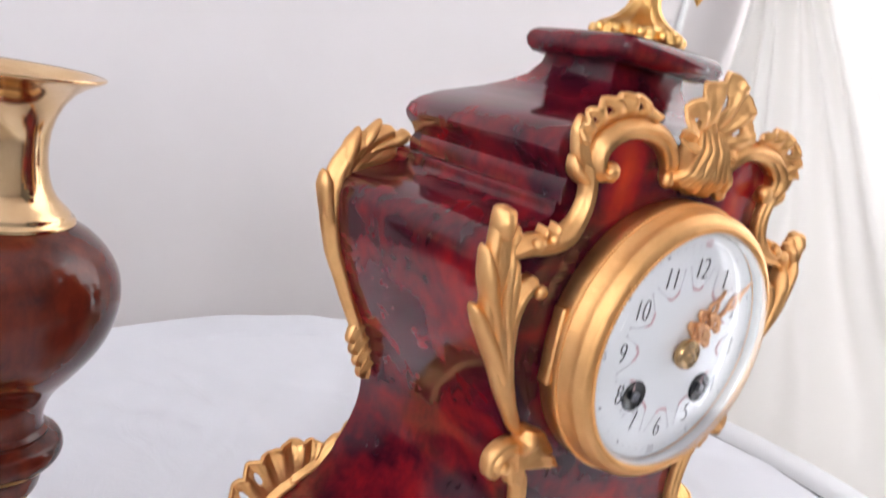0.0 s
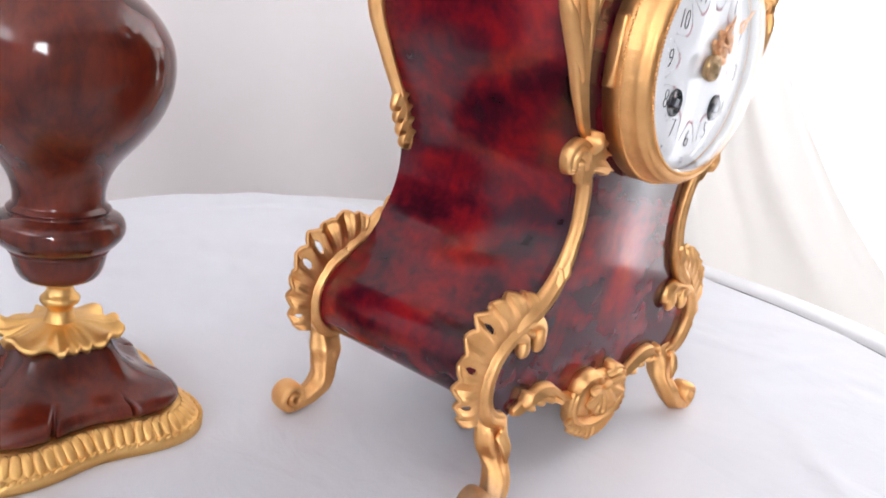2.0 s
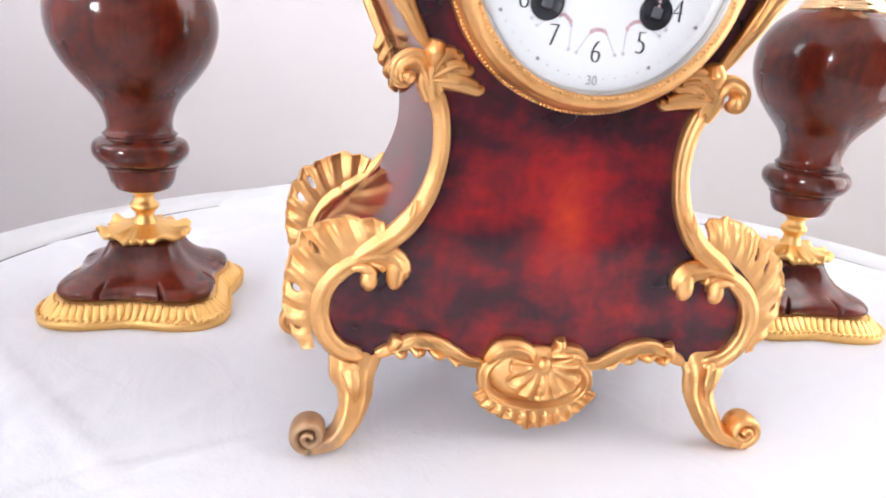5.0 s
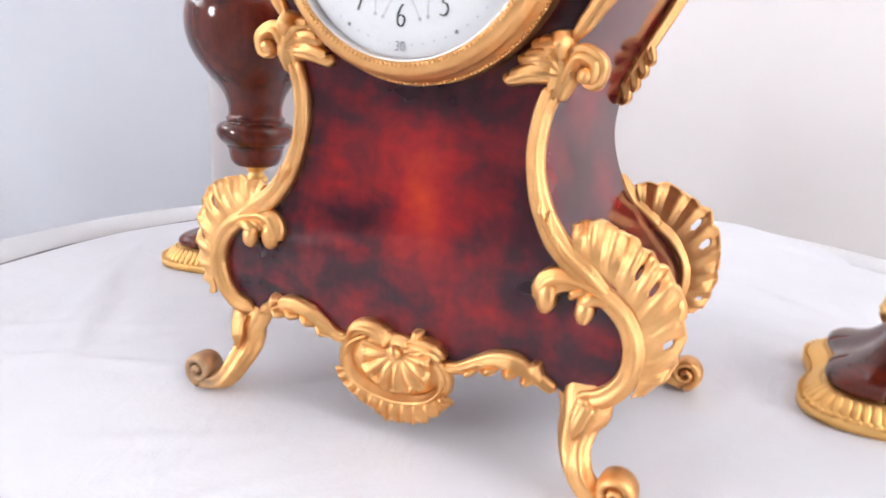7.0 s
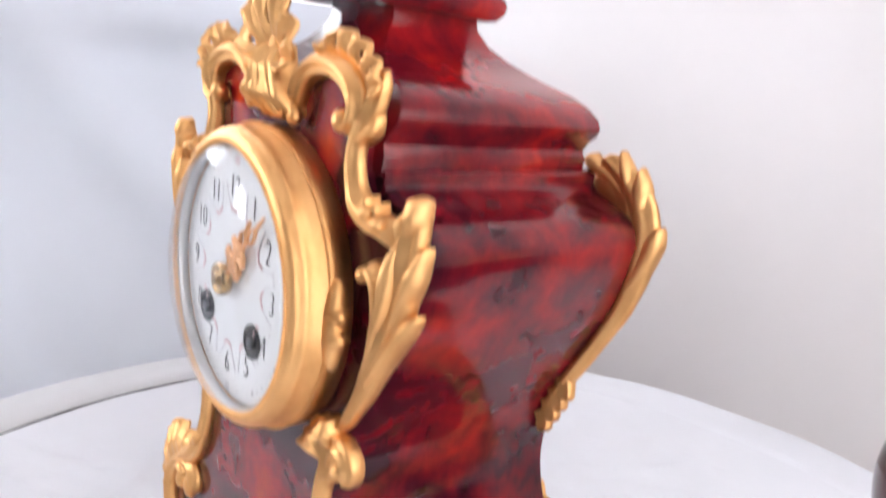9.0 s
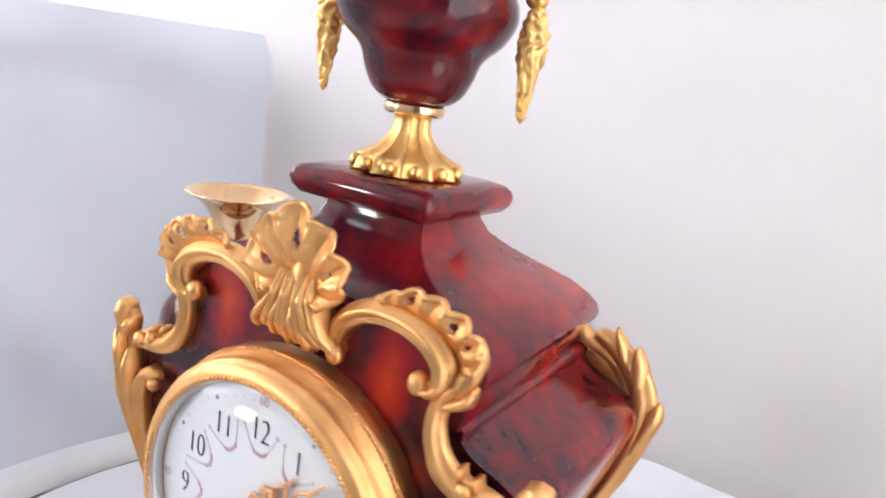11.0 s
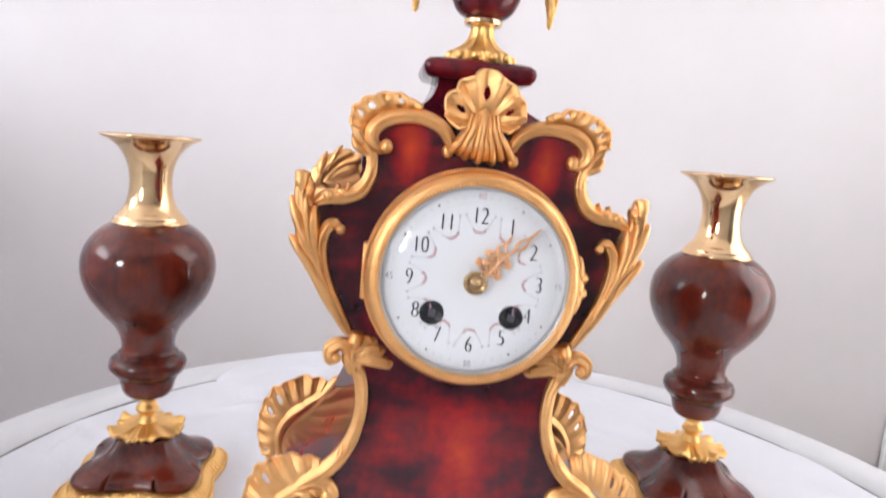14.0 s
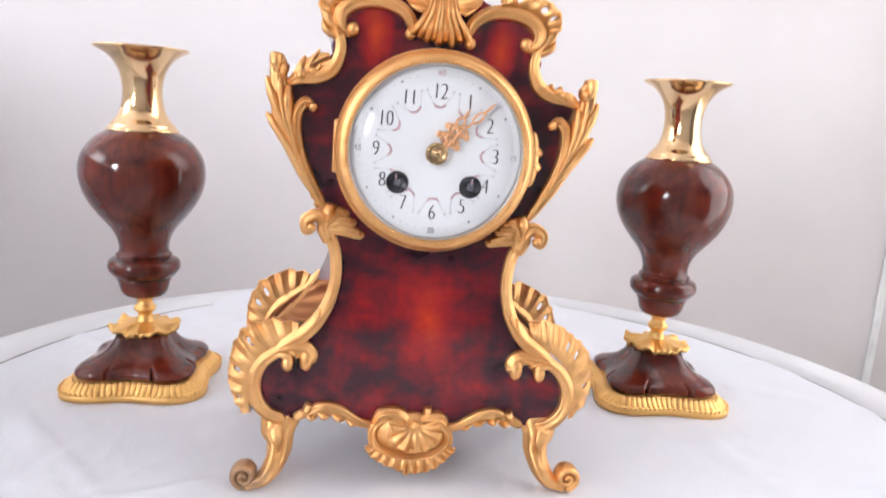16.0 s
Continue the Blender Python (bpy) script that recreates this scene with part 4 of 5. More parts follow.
WING_BLADES = [
    ([(-0.0762, 0.2110), (-0.0775, 0.2160), (-0.0772, 0.2210)], (0.0020, 0.0034, 0.0036), (0.006, 0.0066, 0.005), ROUND, 14),
    ([(-0.0752, 0.2080), (-0.0738, 0.2130), (-0.0732, 0.2165)], (0.0012, 0.0022, 0.0014), (0.006, 0.0066, 0.004), ROUND, 14),
    ([(-0.0660, 0.1740), (-0.0740, 0.1900), (-0.0785, 0.2000), (-0.0822, 0.2095)], (0.0014, 0.0028, 0.0030, 0.0012), (0.004, 0.0055, 0.006, 0.004), ROUND),
    ([(-0.0610, 0.1640), (-0.0700, 0.1760), (-0.0770, 0.1860), (-0.0818, 0.1920)], (0.0014, 0.0028, 0.0026, 0.0012), (0.004, 0.005, 0.005, 0.0035), ROUND),
    ([(-0.0590, 0.1600), (-0.0640, 0.1710), (-0.0672, 0.1830), (-0.0668, 0.1930), (-0.0632, 0.1982), (-0.0595, 0.1968)], (0.0014, 0.0026, 0.0030, 0.0028, 0.0028, 0.0018), (0.004, 0.005, 0.006, 0.0068, 0.0068, 0.0045), GROOVED, 36),
    ([(-0.0640, 0.1690), (-0.0695, 0.1850), (-0.0715, 0.1980), (-0.0712, 0.2065)], (0.0012, 0.0026, 0.0030, 0.0014), (0.0055, 0.0075, 0.0082, 0.006), ROUND),
    ([(-0.0655, 0.1735), (-0.0722, 0.1900), (-0.0748, 0.2040), (-0.0752, 0.2120)], (0.0008, 0.0016, 0.0016, 0.0008), (0.0065, 0.0082, 0.0085, 0.006), ROUND),
]


def s_frame(bm):
    ribbon(bm, [(-0.0725, 0.2060), (-0.0665, 0.2098), (-0.0590, 0.2108), (-0.0525, 0.2135), (-0.0485, 0.2195), (-0.0475, 0.2270), (-0.0500, 0.2345), (-0.0535, 0.2375)], (0.0018, 0.0034, 0.0036, 0.0036, 0.0030, 0.0026, 0.0026, 0.0010), (0.004, 0.006, 0.0062, 0.006, 0.0052, 0.005, 0.005, 0.004), GROOVED, 50)
    ball(bm, (-0.0655, -0.0050, 0.2110), 0.0023)
    ball(bm, (-0.0600, -0.0052, 0.2128), 0.0019)
    for x, z in ((-0.0628, 0.2140), (-0.0580, 0.2150)):
        ribbon(bm, [(x, z - 0.002), (x + 0.001, z + 0.0008), (x + 0.0002, z + 0.0022)], (0.0010, 0.0011, 0.0003), (0.005, 0.005, 0.003), n=10)


def arch(bm):
    """The arch from its bulb over to the centre."""
    ribbon(bm, [(-0.0415, 0.2345), (-0.0445, 0.2330), (-0.0482, 0.2358), (-0.0480, 0.2415), (-0.0425, 0.2462), (-0.0345, 0.2484), (-0.0265, 0.2482), (-0.0195, 0.2455), (-0.0150, 0.2410), (-0.0130, 0.2350)], (0.0022, 0.0026, 0.0030, 0.0036, 0.0036, 0.0034, 0.0034, 0.0032, 0.0030, 0.0020), (0.0055, 0.006, 0.007, 0.0072, 0.007, 0.0068, 0.0068, 0.0065, 0.006, 0.0045), GROOVED, 60)
    ball(bm, (-0.0420, -0.0035, 0.2342), 0.0030, (1, 1, 1.1))
    ribbon(bm, [(-0.0485, 0.2325), (-0.0535, 0.2375), (-0.0560, 0.2440), (-0.0565, 0.2490)], (0.0020, 0.0028, 0.0026, 0.0010), (0.0045, 0.0055, 0.005, 0.003), LEAFY, 22)
    ribbon(bm, [(-0.0470, 0.2290), (-0.0545, 0.2330), (-0.0570, 0.2375)], (0.0014, 0.0020, 0.0007), (0.004, 0.0045, 0.003), ROUND, 18)


ARCH_IN = [(-0.0530, 0.2400), (-0.0505, 0.2450), (-0.0440, 0.2490), (-0.0360, 0.2512), (-0.0285, 0.2508)]
ARCH_OUT = [(-0.0580, 0.2425), (-0.0568, 0.2500), (-0.0490, 0.2555), (-0.0385, 0.2572), (-0.0275, 0.2530)]
for s in (-1, 1):
    knot = side_mount("waist_knot", "gilt leafy knot at the waist", s, 0.0, waist_knot)
    mirrored_part("bud", lambda bm: ribbon(bm, [(-0.0500, 0.1405), (-0.0490, 0.1455), (-0.0478, 0.1498)], (0.0024, 0.0036, 0.0030), (0.006, 0.0085, 0.0065), ROUND, 20), s, knot)
    mirrored_part("scroll", knot_scroll, s, knot)
    for tip, mid in (((-0.0415, 0.1452), (-0.0460, 0.1440)), ((-0.0378, 0.1408), (-0.0435, 0.1410)), ((-0.0338, 0.1348), (-0.0415, 0.1368))):
        mirrored_part("leaf", knot_leaf(tip, mid), s, knot)
    wing = side_mount("wing_leaf", "tall gilt acanthus leaf", s, 0.0, wing_leaf)
    for blade in WING_BLADES:
        mirrored_part("blade", lambda bm: ribbon(bm, *blade), s, wing)
    m = side_mount("arch_mount", "gilt scrolled arch with a pierced shell edge", s, 0.0, arch)
    bm = bmesh.new()
    s_frame(bm)
    if s > 0:
        bmesh.ops.scale(bm, vec=(-1, 1, 1), verts=bm.verts)
    part("scroll_frame", bm, GOLD, m)
    bm = fan(ARCH_IN, ARCH_OUT, 6, 0.0042, 0.0015, 0.18, (1, 2, 4), (0.34, 0.74), 20, 16)
    if s > 0:
        bmesh.ops.scale(bm, vec=(-1, 1, 1), verts=bm.verts)
    fan_part("shell_fan", bm, GOLD, m)


def crest(bm):
    ribbon(bm, [(0.0, 0.2560), (0.0, 0.2480), (0.0, 0.2400)], (0.0030, 0.0060, 0.0080), (0.005, 0.0065, 0.005), ROUND, 16)


m = side_mount("crest_shell", "large gilt scallop shell crest with three pierced slots", -1, 0.0, crest)
for x, z, k in ((-0.0140, 0.2338, -1.2), (-0.0098, 0.2330, -0.8), (-0.0066, 0.2312, -0.5), (-0.0034, 0.2316, -0.2), (-0.0008, 0.2298, 0), (0.0022, 0.2310, 0.2), (0.0054, 0.2296, 0.5), (0.0092, 0.2318, 0.9), (0.0138, 0.2318, 1.4)):
    # the hanging fronds under the shell
    bm = bmesh.new()
    ribbon(bm, [(x * 0.40, 0.2530), (x * 0.50, 0.2450), (x * 0.8, 0.2380), (x + 0.0009 * k, z)], (0.0012, 0.0019, 0.0023, 0.0021), (0.006, 0.0090 + 0.001 * math.sin(5 * x * 1000), 0.0095, 0.0060), ROUND, 26)
    if abs(x) > 0.012:
        ball(bm, (x + 0.0006 * k, -0.0032, z + 0.0006), 0.0027, (1, 0.9, 1.1))
    part("frond", bm, GOLD, m)
arc = [radians(a) for a in (200, 172, 145, 118, 90, 62, 35, 8, -20)]
outer_r = (0.0118, 0.0180, 0.0196, 0.0204, 0.0220, 0.0206, 0.0196, 0.0182, 0.0116)
bm = fan([(0.0045 * math.cos(a), 0.2475 + 0.0035 * math.sin(a)) for a in arc], [(r * math.cos(a), 0.2485 + r * math.sin(a)) for r, a in zip(outer_r, arc)], 7, 0.0058, 0.0022, 0.12, (1, 3, 5), (0.36, 0.66), 26, 18, -0.001, 0.20)
fan_part("shell_fan", bm, GOLD, m, "", 0.0014)


def apron_side(bm):
    """A thick leafy scroll from the corner ring to the cartouche, with an upright bud."""
    ribbon(bm, [(-0.0625, 0.0345), (-0.0585, 0.0365), (-0.0530, 0.0390), (-0.0470, 0.0412), (-0.0400, 0.0402), (-0.0330, 0.0365), (-0.0270, 0.0332), (-0.0205, 0.0325)], (0.0020, 0.0026, 0.0030, 0.0035, 0.0033, 0.0028, 0.0024, 0.0022), (0.004, 0.005, 0.006, 0.0068, 0.0064, 0.0055, 0.005, 0.0045), LEAFY, 50)
    ribbon(bm, [(-0.0575, 0.0370), (-0.0552, 0.0402), (-0.0540, 0.0430)], (0.0018, 0.0024, 0.0027), (0.0045, 0.0058, 0.0050), ROUND, 16)
    for pts, w in (([(-0.0560, 0.0385), (-0.0528, 0.0362), (-0.0500, 0.0360)], 0.0022), ([(-0.0500, 0.0395), (-0.0465, 0.0372), (-0.0432, 0.0368)], 0.0025), ([(-0.0425, 0.0385), (-0.0388, 0.0362), (-0.0352, 0.0350)], 0.0022), ([(-0.0350, 0.0360), (-0.0318, 0.0336), (-0.0285, 0.0326)], 0.0017)):
        ribbon(bm, pts, (w * 0.6, w, w * 0.6), (0.0045, 0.0062, 0.0035), ROUND, 18)


for s in (-1, 1):
    side_mount("apron_mount", "gilt leafy apron scroll under the front panel", s, 0.0, apron_side).location.x = -0.0012 * (1 + s)


def cartouche(bm):
    cx, cz = 0.0, 0.0285
    ring = [(cx + 0.0205 * math.cos(radians(a)), cz + 0.0115 * math.sin(radians(a)) - (0.002 if a > 180 else 0)) for a in range(118, 428, 20)]
    ribbon(bm, ring, (0.0022, 0.0026, 0.0030, 0.0030, 0.0026, 0.0024), (0.006, 0.007, 0.0075, 0.0075, 0.007, 0.006), GROOVED, 60)
    ribbon(bm, [(-0.0200, 0.0330), (-0.0160, 0.0395), (-0.0085, 0.0405), (-0.0035, 0.0375), (-0.0045, 0.0340)], (0.0022, 0.0028, 0.0028, 0.0026, 0.0016), (0.006, 0.008, 0.008, 0.008, 0.006), GROOVED, 34)
    ribbon(bm, [(0.0190, 0.0345), (0.0150, 0.0385), (0.0090, 0.0390), (0.0045, 0.0372)], (0.0022, 0.0026, 0.0026, 0.0016), (0.006, 0.008, 0.008, 0.006), GROOVED, 28)
    ribbon(bm, [(0.0070, 0.0370), (0.0082, 0.0415), (0.0080, 0.0440)], (0.0020, 0.0022, 0.0022), (0.005, 0.006, 0.005), ROUND, 16)
    ball(bm, (0.0015, -0.0062, 0.0350), 0.0028)
    ball(bm, (0.0, -0.001, 0.0285), 1.0, (0.0200, 0.0056, 0.0120), 28)


m = side_mount("cartouche", "gilt shell cartouche in the middle of the apron", -1, 0.0, cartouche)
arc = [radians(a) for a in (168, 195, 222, 250, 278, 305, 332, 358, 380)]
bm = fan([(0.002 + 0.002 * math.cos(a), 0.0342 + 0.001 * math.sin(a)) for a in arc], [(0.002 + (0.0160 if abs(k - 4) < 3 else 0.0135) * math.cos(a), 0.0345 + 0.0145 * math.sin(a)) for k, a in enumerate(arc)], 8, 0.0036, 0.0014, 0.16, (), rows=14)
bmesh.ops.translate(bm, vec=(0, -0.0030, 0), verts=bm.verts)
fan_part("inner_shell", bm, GOLD, m)
arc = [radians(a) for a in (192, 210, 228, 246, 264, 282, 300, 318, 336, 350)]
bm = fan([(0.0185 * math.cos(a), 0.0255 + 0.0075 * math.sin(a)) for a in arc], [(0.0245 * math.cos(a), 0.0250 + (0.0175 if 3 < k < 7 else 0.0155) * math.sin(a)) for k, a in enumerate(arc)], 12, 0.0046, 0.0016, 0.40, (), rows=12, per=10)
fan_part("fringe", bm, GOLD, m)


def rear_leaf(bm):
    """A plain fluted stem that widens upwards and curls over the shoulder in lobes."""
    ribbon(bm, [(-0.0545, 0.1300), (-0.0600, 0.1440), (-0.0672, 0.1630), (-0.0730, 0.1800), (-0.0764, 0.1950), (-0.0758, 0.2085), (-0.0705, 0.2180), (-0.0632, 0.2240), (-0.0562, 0.2285)], (0.0016, 0.0034, 0.0042, 0.0050, 0.0060, 0.0064, 0.0062, 0.0050, 0.0026), (0.004, 0.0045, 0.0045, 0.005, 0.0055, 0.0055, 0.0055, 0.0055, 0.005), GROOVED, 60)


def hug(ob, s):
    """Lets the lower end of a rear mount bend in on to the flank of the case."""
    for v in ob.data.vertices:
        f = min(1.0, max(0.0, (0.178 - v.co.z) / 0.035))
        v.co.y -= 0.006 * f
        v.co.x -= s * 0.002 * f


REAR_LOBES = [
    ([(-0.0735, 0.1800), (-0.0790, 0.1940), (-0.0820, 0.2035), (-0.0834, 0.2098)], (0.0012, 0.0034, 0.0034, 0.0014), (0.004, 0.0055, 0.0056, 0.004), ROUND, 24),
    ([(-0.0752, 0.2060), (-0.0738, 0.2190), (-0.0718, 0.2275)], (0.0026, 0.0036, 0.0010), (0.005, 0.006, 0.004), ROUND, 18),
    ([(-0.0712, 0.2150), (-0.0672, 0.2245), (-0.0630, 0.2318)], (0.0018, 0.0024, 0.0008), (0.005, 0.006, 0.004), ROUND, 18),
    ([(-0.0742, 0.1990), (-0.0722, 0.2085), (-0.0660, 0.2140), (-0.0585, 0.2178), (-0.0535, 0.2215)], (0.0030, 0.0050, 0.0056, 0.0050, 0.0030), (0.003, 0.004, 0.004, 0.004, 0.003), ROUND, 26),
    ([(-0.0670, 0.2180), (-0.0600, 0.2222), (-0.0535, 0.2250), (-0.0497, 0.2282)], (0.0016, 0.0026, 0.0030, 0.0026), (0.004, 0.005, 0.006, 0.005), ROUND, 22),
]
REAR_HUSKS = [
    ([(-0.0565, 0.1500), (-0.0612, 0.1470), (-0.0640, 0.1425), (-0.0632, 0.1395)], (0.0018, 0.0034, 0.0026, 0.0012)),
    ([(-0.0548, 0.1455), (-0.0592, 0.1420), (-0.0616, 0.1375), (-0.0606, 0.1342)], (0.0020, 0.0036, 0.0028, 0.0012)),
    ([(-0.0530, 0.1405), (-0.0568, 0.1368), (-0.0590, 0.1322), (-0.0578, 0.1286)], (0.0020, 0.0036, 0.0028, 0.0012)),
    ([(-0.0512, 0.1355), (-0.0545, 0.1315), (-0.0562, 0.1268), (-0.0545, 0.1230)], (0.0020, 0.0036, 0.0028, 0.0010)),
    ([(-0.0505, 0.1330), (-0.0515, 0.1280), (-0.0508, 0.1240), (-0.0490, 0.1212)], (0.0016, 0.0030, 0.0026, 0.0010)),
]

for s in (-1, 1):
    m = side_mount("rear_leaf", "gilt acanthus mount on the rear edge", s, BACK + 0.003, rear_leaf)
    m.location.x = SKEW * BACK
    hug(m, s)
    for lobe in REAR_LOBES:
        mirrored_part("lobe", lambda bm: ribbon(bm, *lobe), s, m)
    for line, wide in REAR_HUSKS:
        husk = mirrored_part("husk", lambda bm: ribbon(bm, line, wide, (0.004, 0.0062, 0.0055, 0.003), LEAFY, 22), s, m)
        hug(husk, s)

# ---- urn on the clock ----
URN = Vector((0.001, 0.0385, 0.2778))
bm = bmesh.new()
foot = smooth_profile([(0.0, 0.0), (0.0158, 0.0), (0.0166, 0.0022), (0.0150, 0.0050), (0.0100, 0.0080), (0.0065, 0.0120), (0.0054, 0.0165), (0.0062, 0.0185)], 34)
lathe(bm, foot, 128, lambda a, f: 1 - 0.16 * abs(math.sin(6 * a)) ** 0.6 * (1 - 0.45 * f) + 0.06)
for k in range(12):
    a = 2 * math.pi * (k + 0.5) / 12
    ball(bm, (0.0160 * math.cos(a), 0.0160 * math.sin(a), 0.0024), 0.0021, (1, 1, 1.1), 10)
o = part("urn_foot", bm, YELLOW_GOLD, clock, "fluted gilt foot")
o.location = URN
bm = bmesh.new()
lathe(bm, [(0.0, 0.0), (0.0088, 0.0), (0.0094, 0.001), (0.0094, 0.0028), (0.0086, 0.0036), (0.0, 0.0036)], 48)
o = part("urn_collar", bm, BRASS, clock)
o.location = URN + Vector((0, 0, 0.0182))
bm = bmesh.new()
lathe(bm, smooth_profile([(0.0, 0.0), (0.0085, 0.0), (0.0135, 0.0030), (0.0165, 0.0085), (0.0186, 0.0145), (0.0240, 0.0200), (0.0272, 0.0265), (0.0264, 0.0325), (0.0222, 0.0370), (0.0150, 0.0390), (0.0, 0.0395)], 48), 72)
o = part("urn_bowl", bm, SHELL, clock, "dark red polished bowl")
o.location = URN + Vector((0, 0, 0.0217))
bm = bmesh.new()
lathe(bm, smooth_profile([(0.0, 0.0), (0.0190, 0.0), (0.0198, 0.0012), (0.0160, 0.0034), (0.0105, 0.0070), (0.0082, 0.0120), (0.0078, 0.0180), (0.0095, 0.0215), (0.0085, 0.0245), (0.0045, 0.0300), (0.0, 0.0330)], 46), 64, lambda a, f: 1 + 0.03 * math.sin(10 * a) * math.sin(math.pi * f))
o = part("urn_lid", bm, YELLOW_GOLD, clock, "gilt chased urn lid")
o.location = URN + Vector((0, 0, 0.0605))


def urn_handle(bm):
    # strap from the lid, over the shoulder and down to the pendant
    line = spline([(-0.0170, 0, 0.0625), (-0.0205, 0, 0.0660), (-0.0225, 0, 0.0715), (-0.0275, 0, 0.0755), (-0.0340, 0, 0.0745), (-0.0380, 0, 0.0690), (-0.0380, 0, 0.0620), (-0.0345, 0, 0.0565), (-0.0335, 0, 0.0545)], 44)
    rings = []
    for i, c in enumerate(line):
        d = (line[min(i + 1, 44)] - line[max(i - 1, 0)]).normalized()
        side = Vector((-d.z, 0, d.x))
        w = 0.0027 - 0.0008 * i / 44
        rings.append([bm.verts.new(c + side * (w * math.cos(b)) + Vector((0, w * 0.9 * math.sin(b), 0))) for b in [2 * math.pi * k / 12 for k in range(12)]])
    for a, b in zip(rings, rings[1:]):
        for k in range(12):
            bm.faces.new((a[k], a[(k + 1) % 12], b[(k + 1) % 12], b[k]))
    bm.faces.new(rings[0])
    bm.faces.new(rings[-1][::-1])
    ball(bm, (-0.0335, 0, 0.0548), 0.0030, (1.1, 1, 0.9))


def pendant(bm):
    # a tapering bunch of husks
    prof = smooth_profile([(0.0, 0.0532), (0.0016, 0.0526), (0.0030, 0.0495), (0.0040, 0.0455), (0.0038, 0.0415), (0.0032, 0.0370), (0.0026, 0.0325), (0.0019, 0.0280), (0.0014, 0.0245), (0.0012, 0.0225), (0.0, 0.0205)], 70)
    lathe(bm, prof, 40, lambda a, f: 1 + 0.20 * math.sin(4 * a + 3.1 * math.sin(24 * f)) * math.sin(30 * f) + 0.10 * math.sin(7 * a + 20 * f))
    bmesh.ops.translate(bm, vec=(-0.0342, 0, 0), verts=bm.verts)


for s in (-1, 1):
    for name, build in (("urn_handle", urn_handle), ("husk_pendant", pendant)):
        bm = bmesh.new()
        build(bm)
        if s > 0:
            bmesh.ops.scale(bm, vec=(-1, 1, 1), verts=bm.verts)
        o = part(name, bm, YELLOW_GOLD, clock)
        o.location = URN
        # the handles stand a little turned on the clock
        o.rotation_euler.z = radians(7)

# ---- garniture vases ----


def garniture_vase(at, turn, label):
    v = thing("garniture_vase", label, "vase", (*at, -0.0004), turn, "vases beside the clock")
    v.matrix_world = pose(*at, at[0] * math.sin(radians(LEAN_BY)) - 0.0003, 0, -0.3, turn)

    def rounded_square(half, p, waist, n=96):
        """A square with rounded corners and sides that curve inwards."""
        out = []
        for k in range(n):
            a = 2 * math.pi * k / n
            c, s2 = math.cos(a), math.sin(a)
            r = half / (abs(c) ** p + abs(s2) ** p) ** (1 / p)
            r *= 1 - waist * (0.5 + 0.5 * math.cos(4 * a)) ** 2
            out.append((r * c, r * s2))
        return out

    def loft(levels, p):
        bm = bmesh.new()
        rings = [[bm.verts.new((x, y, z)) for x, y in rounded_square(h, p, w)] for h, w, z in levels]
        for a, b in zip(rings, rings[1:]):
            for k in range(len(a)):
                bm.faces.new((a[k], a[(k + 1) % len(a)], b[(k + 1) % len(a)], b[k]))
        bm.faces.new(rings[0][::-1])
        bm.faces.new(rings[-1])
        return bm

    base = part("base", loft([(0.0460, 0.09, 0.0), (0.0485, 0.09, 0.0006), (0.0487, 0.09, 0.0045), (0.0479, 0.09, 0.0052), (0.0457, 0.09, 0.0066), (0.0417, 0.09, 0.0105), (0.0388, 0.09, 0.0120), (0.0350, 0.09, 0.0120)], 4.5), YELLOW_GOLD, v, "gilt base with a gadrooned edge")
    # gadroons round the slope of the base
    rnd = random.Random(8)
    shapes = []
    for k in range(4):
        bm = bmesh.new()
        bmesh.ops.create_icosphere(bm, subdivisions=2, radius=1, matrix=Matrix.Diagonal((rnd.uniform(0.0050, 0.0055), rnd.uniform(0.0019, 0.0023), 0.0009, 1)))
        me = bpy.data.meshes.new("gadroon")
        bm.to_mesh(me)
        bm.free()
        me.materials.append(YELLOW_GOLD)
        for p in me.polygons:
            p.use_smooth = True
        shapes.append(me)
    def outward(ring, k):
        (ax, ay), (bx, by) = ring[k - 1], ring[(k + 1) % len(ring)]
        return math.atan2(ax - bx, by - ay)

    # evenly spaced along the edge
    def even(half, count):
        fine = rounded_square(half, 4.5, 0.09, 1200)
        steps = [math.dist(fine[k], fine[k - 1]) for k in range(1200)]
        total, run, out = sum(steps), 0.0, []
        for k in range(1200):
            if run >= total * len(out) / count and len(out) < count:
                out.append(fine[k])
            run += steps[k]
        return out

    ring = even(0.0437, 84)
    for k, (x, y) in enumerate(ring):
        g = new("gadroon", shapes[rnd.randrange(4)])
        g.parent = base
        g.matrix_local = Matrix.Translation((x, y, 0.0084)) @ Matrix.Rotation(outward(ring, k), 4, "Z") @ Matrix.Rotation(radians(44), 4, "Y")
    bm = bmesh.new()
    ring = even(0.0479, 96)
    for k, (x, y) in enumerate(ring):
        m2 = Matrix.Translation((x, y, 0.0054 + rnd.uniform(-0.0002, 0.0002))) @ Matrix.Rotation(outward(ring, k), 4, "Z") @ Matrix.Rotation(radians(28), 4, "X") @ Matrix.Diagonal((0.0012, 0.0021, 0.0010, 1))
        bmesh.ops.create_icosphere(bm, subdivisions=1, radius=1, matrix=m2)
    part("chased_rim", bm, YELLOW_GOLD, base)
    bm = bmesh.new()
    box(bm, (0.0098, -0.0450, 0.0004), (0.0102, -0.0437, 0.0048))
    part("seam", bm, FELT, base, "dark joint line in the gilt edge", False)
    # the cushion-shaped plinth, notched beside each corner
    bm = bmesh.new()
    rings = []
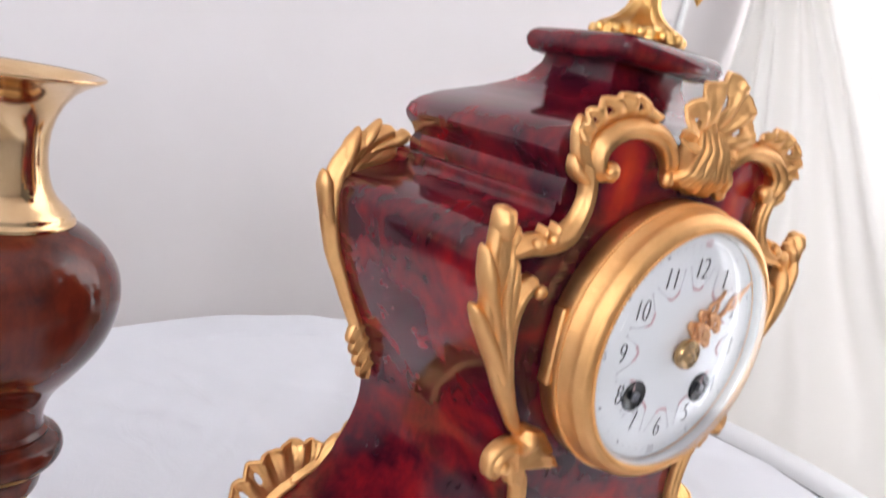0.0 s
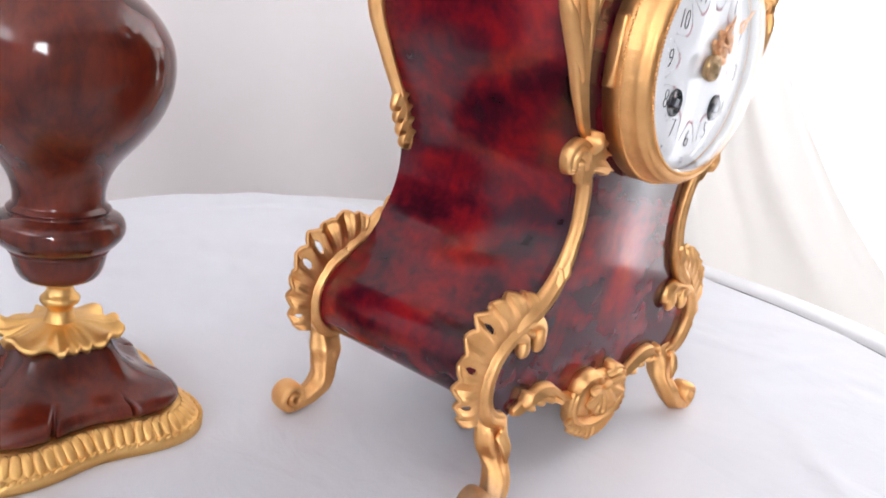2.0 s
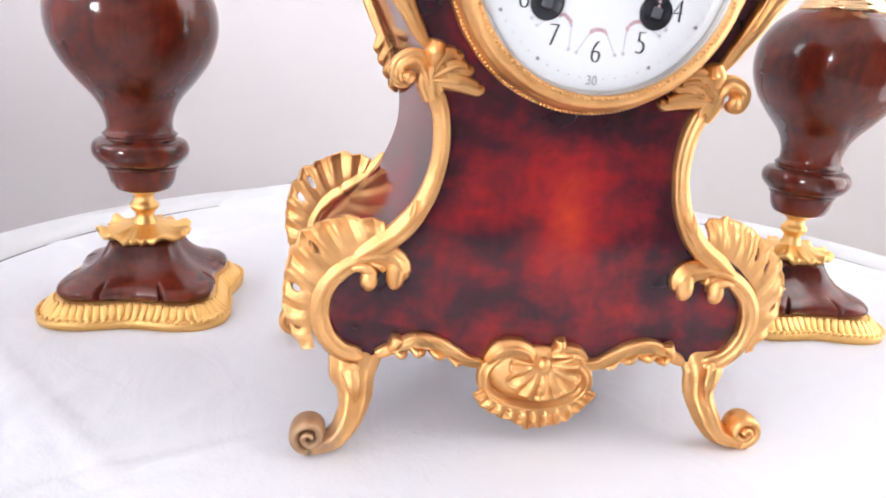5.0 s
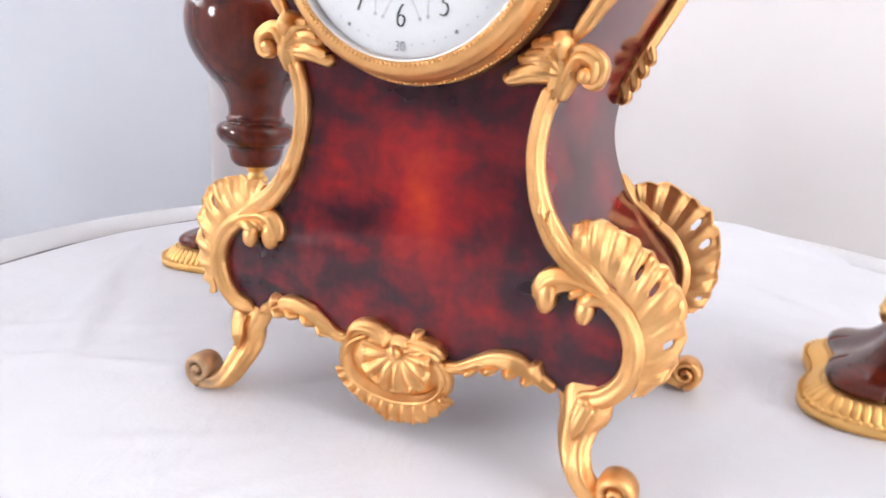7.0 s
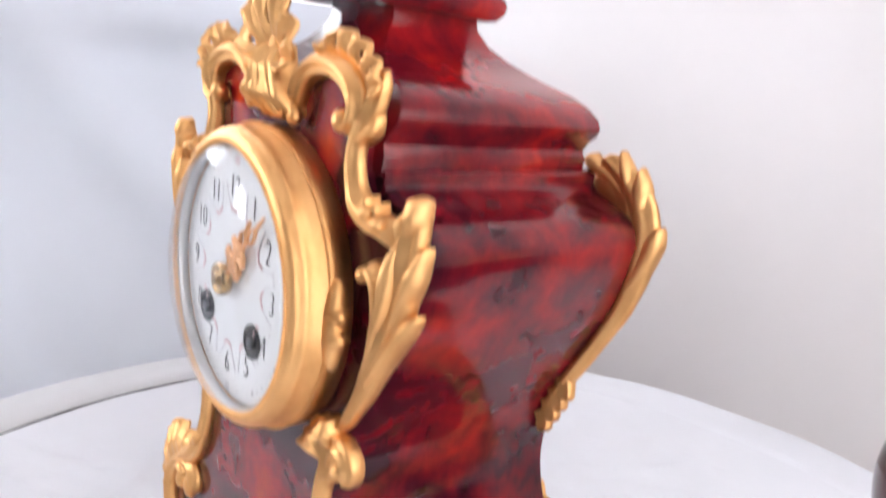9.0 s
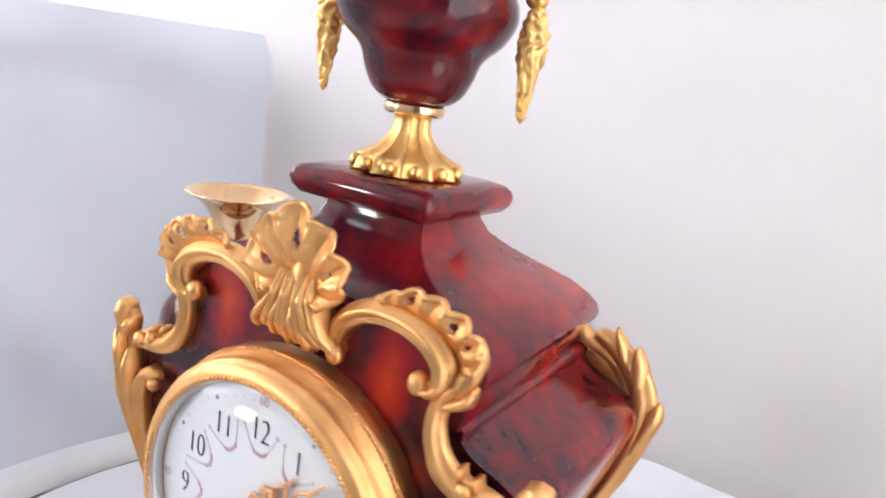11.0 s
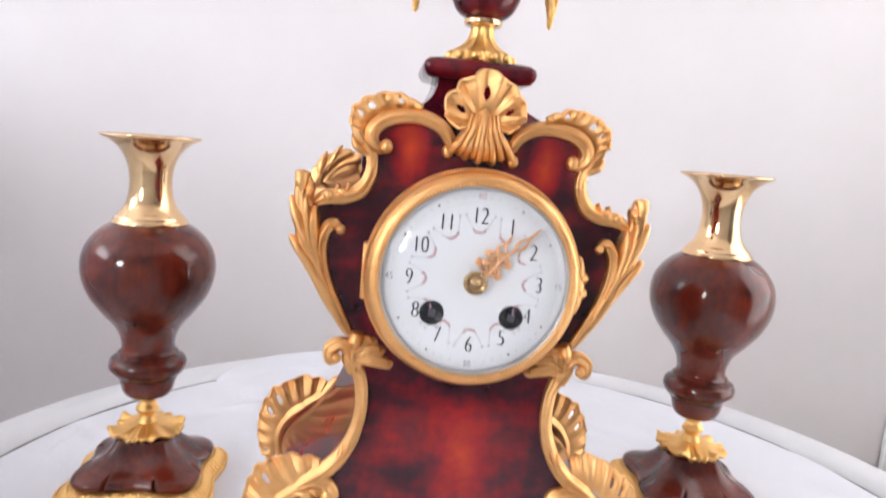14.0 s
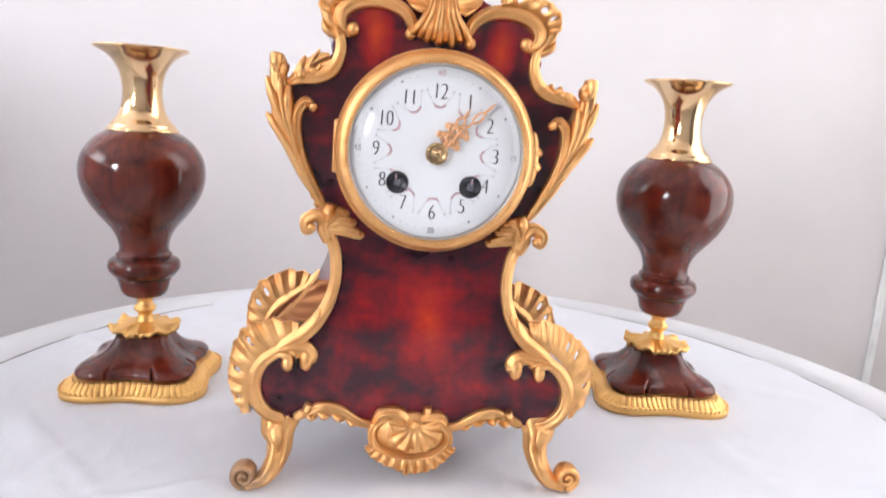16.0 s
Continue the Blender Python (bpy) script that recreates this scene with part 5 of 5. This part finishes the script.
    for h, w, z, cut in ((0.0355, 0.09, 0.0112, 1), (0.0384, 0.09, 0.0124, 1), (0.0394, 0.09, 0.0146, 1), (0.0389, 0.09, 0.0166, 1), (0.0370, 0.09, 0.0184, 1), (0.0352, 0.088, 0.0193, 0.8), (0.0330, 0.085, 0.0201, 0.25), (0.0310, 0.082, 0.0209, 0), (0.0285, 0.08, 0.0221, 0), (0.0238, 0.06, 0.0252, 0), (0.0200, 0.05, 0.0294, 0), (0.0174, 0.03, 0.0340, 0), (0.0160, 0.0, 0.0372, 0)):
        ringv = []
        for k, (x, y) in enumerate(rounded_square(h, 5.0, w, 480)):
            a = 2 * math.pi * k / 480
            off = min(abs(abs((a % (math.pi / 2)) - math.pi / 4) - 0.40 + 4.0 * max(0.0, z - 0.0184)), 1.0)
            q = 1 - 0.10 * cut * math.exp(-((off / 0.019) ** 2))
            ringv.append(bm.verts.new((x * q, y * q, z - 0.0008 * cut * math.exp(-((off / 0.022) ** 2)))))
        rings.append(ringv)
    for a, b in zip(rings, rings[1:]):
        for k in range(480):
            bm.faces.new((a[k], a[(k + 1) % 480], b[(k + 1) % 480], b[k]))
    bm.faces.new(rings[-1])
    part("plinth", bm, WOOD, v, "red-brown polished wooden plinth, notched at its corners")
    # ruffled collar
    bm = bmesh.new()
    rings, seg = [], 220
    levels = ((0.0, 0.0440), (0.0070, 0.0440), (0.0115, 0.0432), (0.0160, 0.0416), (0.0195, 0.0410), (0.0216, 0.0412), (0.0228, 0.0402), (0.0218, 0.0384), (0.0190, 0.0372), (0.0150, 0.0380), (0.0100, 0.0386), (0.0, 0.0386))
    for i, (r, z) in enumerate(levels):
        ringv = []
        for k in range(seg):
            a = 2 * math.pi * k / seg
            four = math.cos(4 * (a - math.pi / 4))
            ruffle = 0.6 * math.cos(5 * a + 1.3 * math.sin(2 * a + 1)) + 0.55 * math.cos(9 * a + 1.8 * math.sin(3 * a))
            far = min(1.0, r / 0.0215) ** 3
            q = r * (1 + far * (0.05 * four + 0.055 * ruffle))
            tip = min(1.0, r / 0.0215) ** 7
            q *= 1 + 0.05 * tip * math.cos(19 * a + 3 * math.sin(4 * a))
            ringv.append(bm.verts.new((q * math.cos(a), q * math.sin(a), z + 0.0010 * tip * math.sin(19 * a + 3 * math.sin(4 * a)) + far * (0.0008 * four + 0.0017 * ruffle + 0.0005 * math.sin(21 * a + 3 * math.sin(4 * a))))))
        rings.append(ringv)
    for a, b in zip(rings, rings[1:]):
        for k in range(seg):
            bm.faces.new((a[k], a[(k + 1) % seg], b[(k + 1) % seg], b[k]))
    part("flower_collar", bm, YELLOW_GOLD, v, "gilt ruffled leaf collar")
    bm = bmesh.new()
    lathe(bm, smooth_profile([(0.0075, 0.0405), (0.0060, 0.0440), (0.0046, 0.0482), (0.0052, 0.0502), (0.0070, 0.0520), (0.0072, 0.0540), (0.0054, 0.0562), (0.0050, 0.0590), (0.0080, 0.0612), (0.0100, 0.0624)], 40), 48)
    part("stem", bm, YELLOW_GOLD, v)
    bm = bmesh.new()
    lathe(bm, smooth_profile([(0.0085, 0.0620), (0.0130, 0.0630), (0.0155, 0.0665), (0.0168, 0.0715), (0.0172, 0.0740), (0.0181, 0.0746), (0.0181, 0.0756), (0.0207, 0.0776), (0.0232, 0.0810), (0.0238, 0.0845), (0.0224, 0.0880), (0.0190, 0.0898), (0.0180, 0.0902), (0.0179, 0.0912), (0.0184, 0.0920), (0.0174, 0.0930), (0.0163, 0.0945), (0.0163, 0.0990), (0.0180, 0.1050), (0.0215, 0.1110), (0.0286, 0.1195), (0.0352, 0.1290), (0.0392, 0.1390), (0.0404, 0.1490), (0.0389, 0.1585), (0.0344, 0.1665), (0.0285, 0.1725), (0.0220, 0.1765), (0.0200, 0.1770)], 190), 80)
    part("body", bm, WOOD, v, "glossy red-brown baluster body")
    bm = bmesh.new()
    lathe(bm, [(0.0205, 0.1755), (0.0228, 0.1758), (0.0232, 0.1768), (0.0226, 0.1780), (0.0212, 0.1786), (0.0213, 0.1796), (0.0204, 0.1808), (0.0186, 0.1826), (0.0164, 0.1852), (0.0146, 0.1886), (0.0134, 0.1930), (0.0127, 0.1985), (0.0126, 0.2040), (0.0132, 0.2095), (0.0147, 0.2150), (0.0172, 0.2200), (0.0205, 0.2240), (0.0245, 0.2268), (0.0285, 0.2288), (0.0298, 0.2296), (0.0300, 0.2304), (0.0292, 0.2308), (0.0270, 0.2300), (0.0230, 0.2278), (0.0190, 0.2240), (0.0158, 0.2195), (0.0128, 0.2140), (0.0112, 0.2060), (0.0108, 0.1985), (0.0, 0.1980)], 80)
    part("neck", bm, BRASS, v, "polished brass flared neck")
    return v


garniture_vase((-0.1835, 0.1425), 1, "red-brown wooden vase with a flared brass neck, base set square")
garniture_vase((0.1887, 0.1355), -4, "red-brown wooden vase with a flared brass neck, turned slightly")
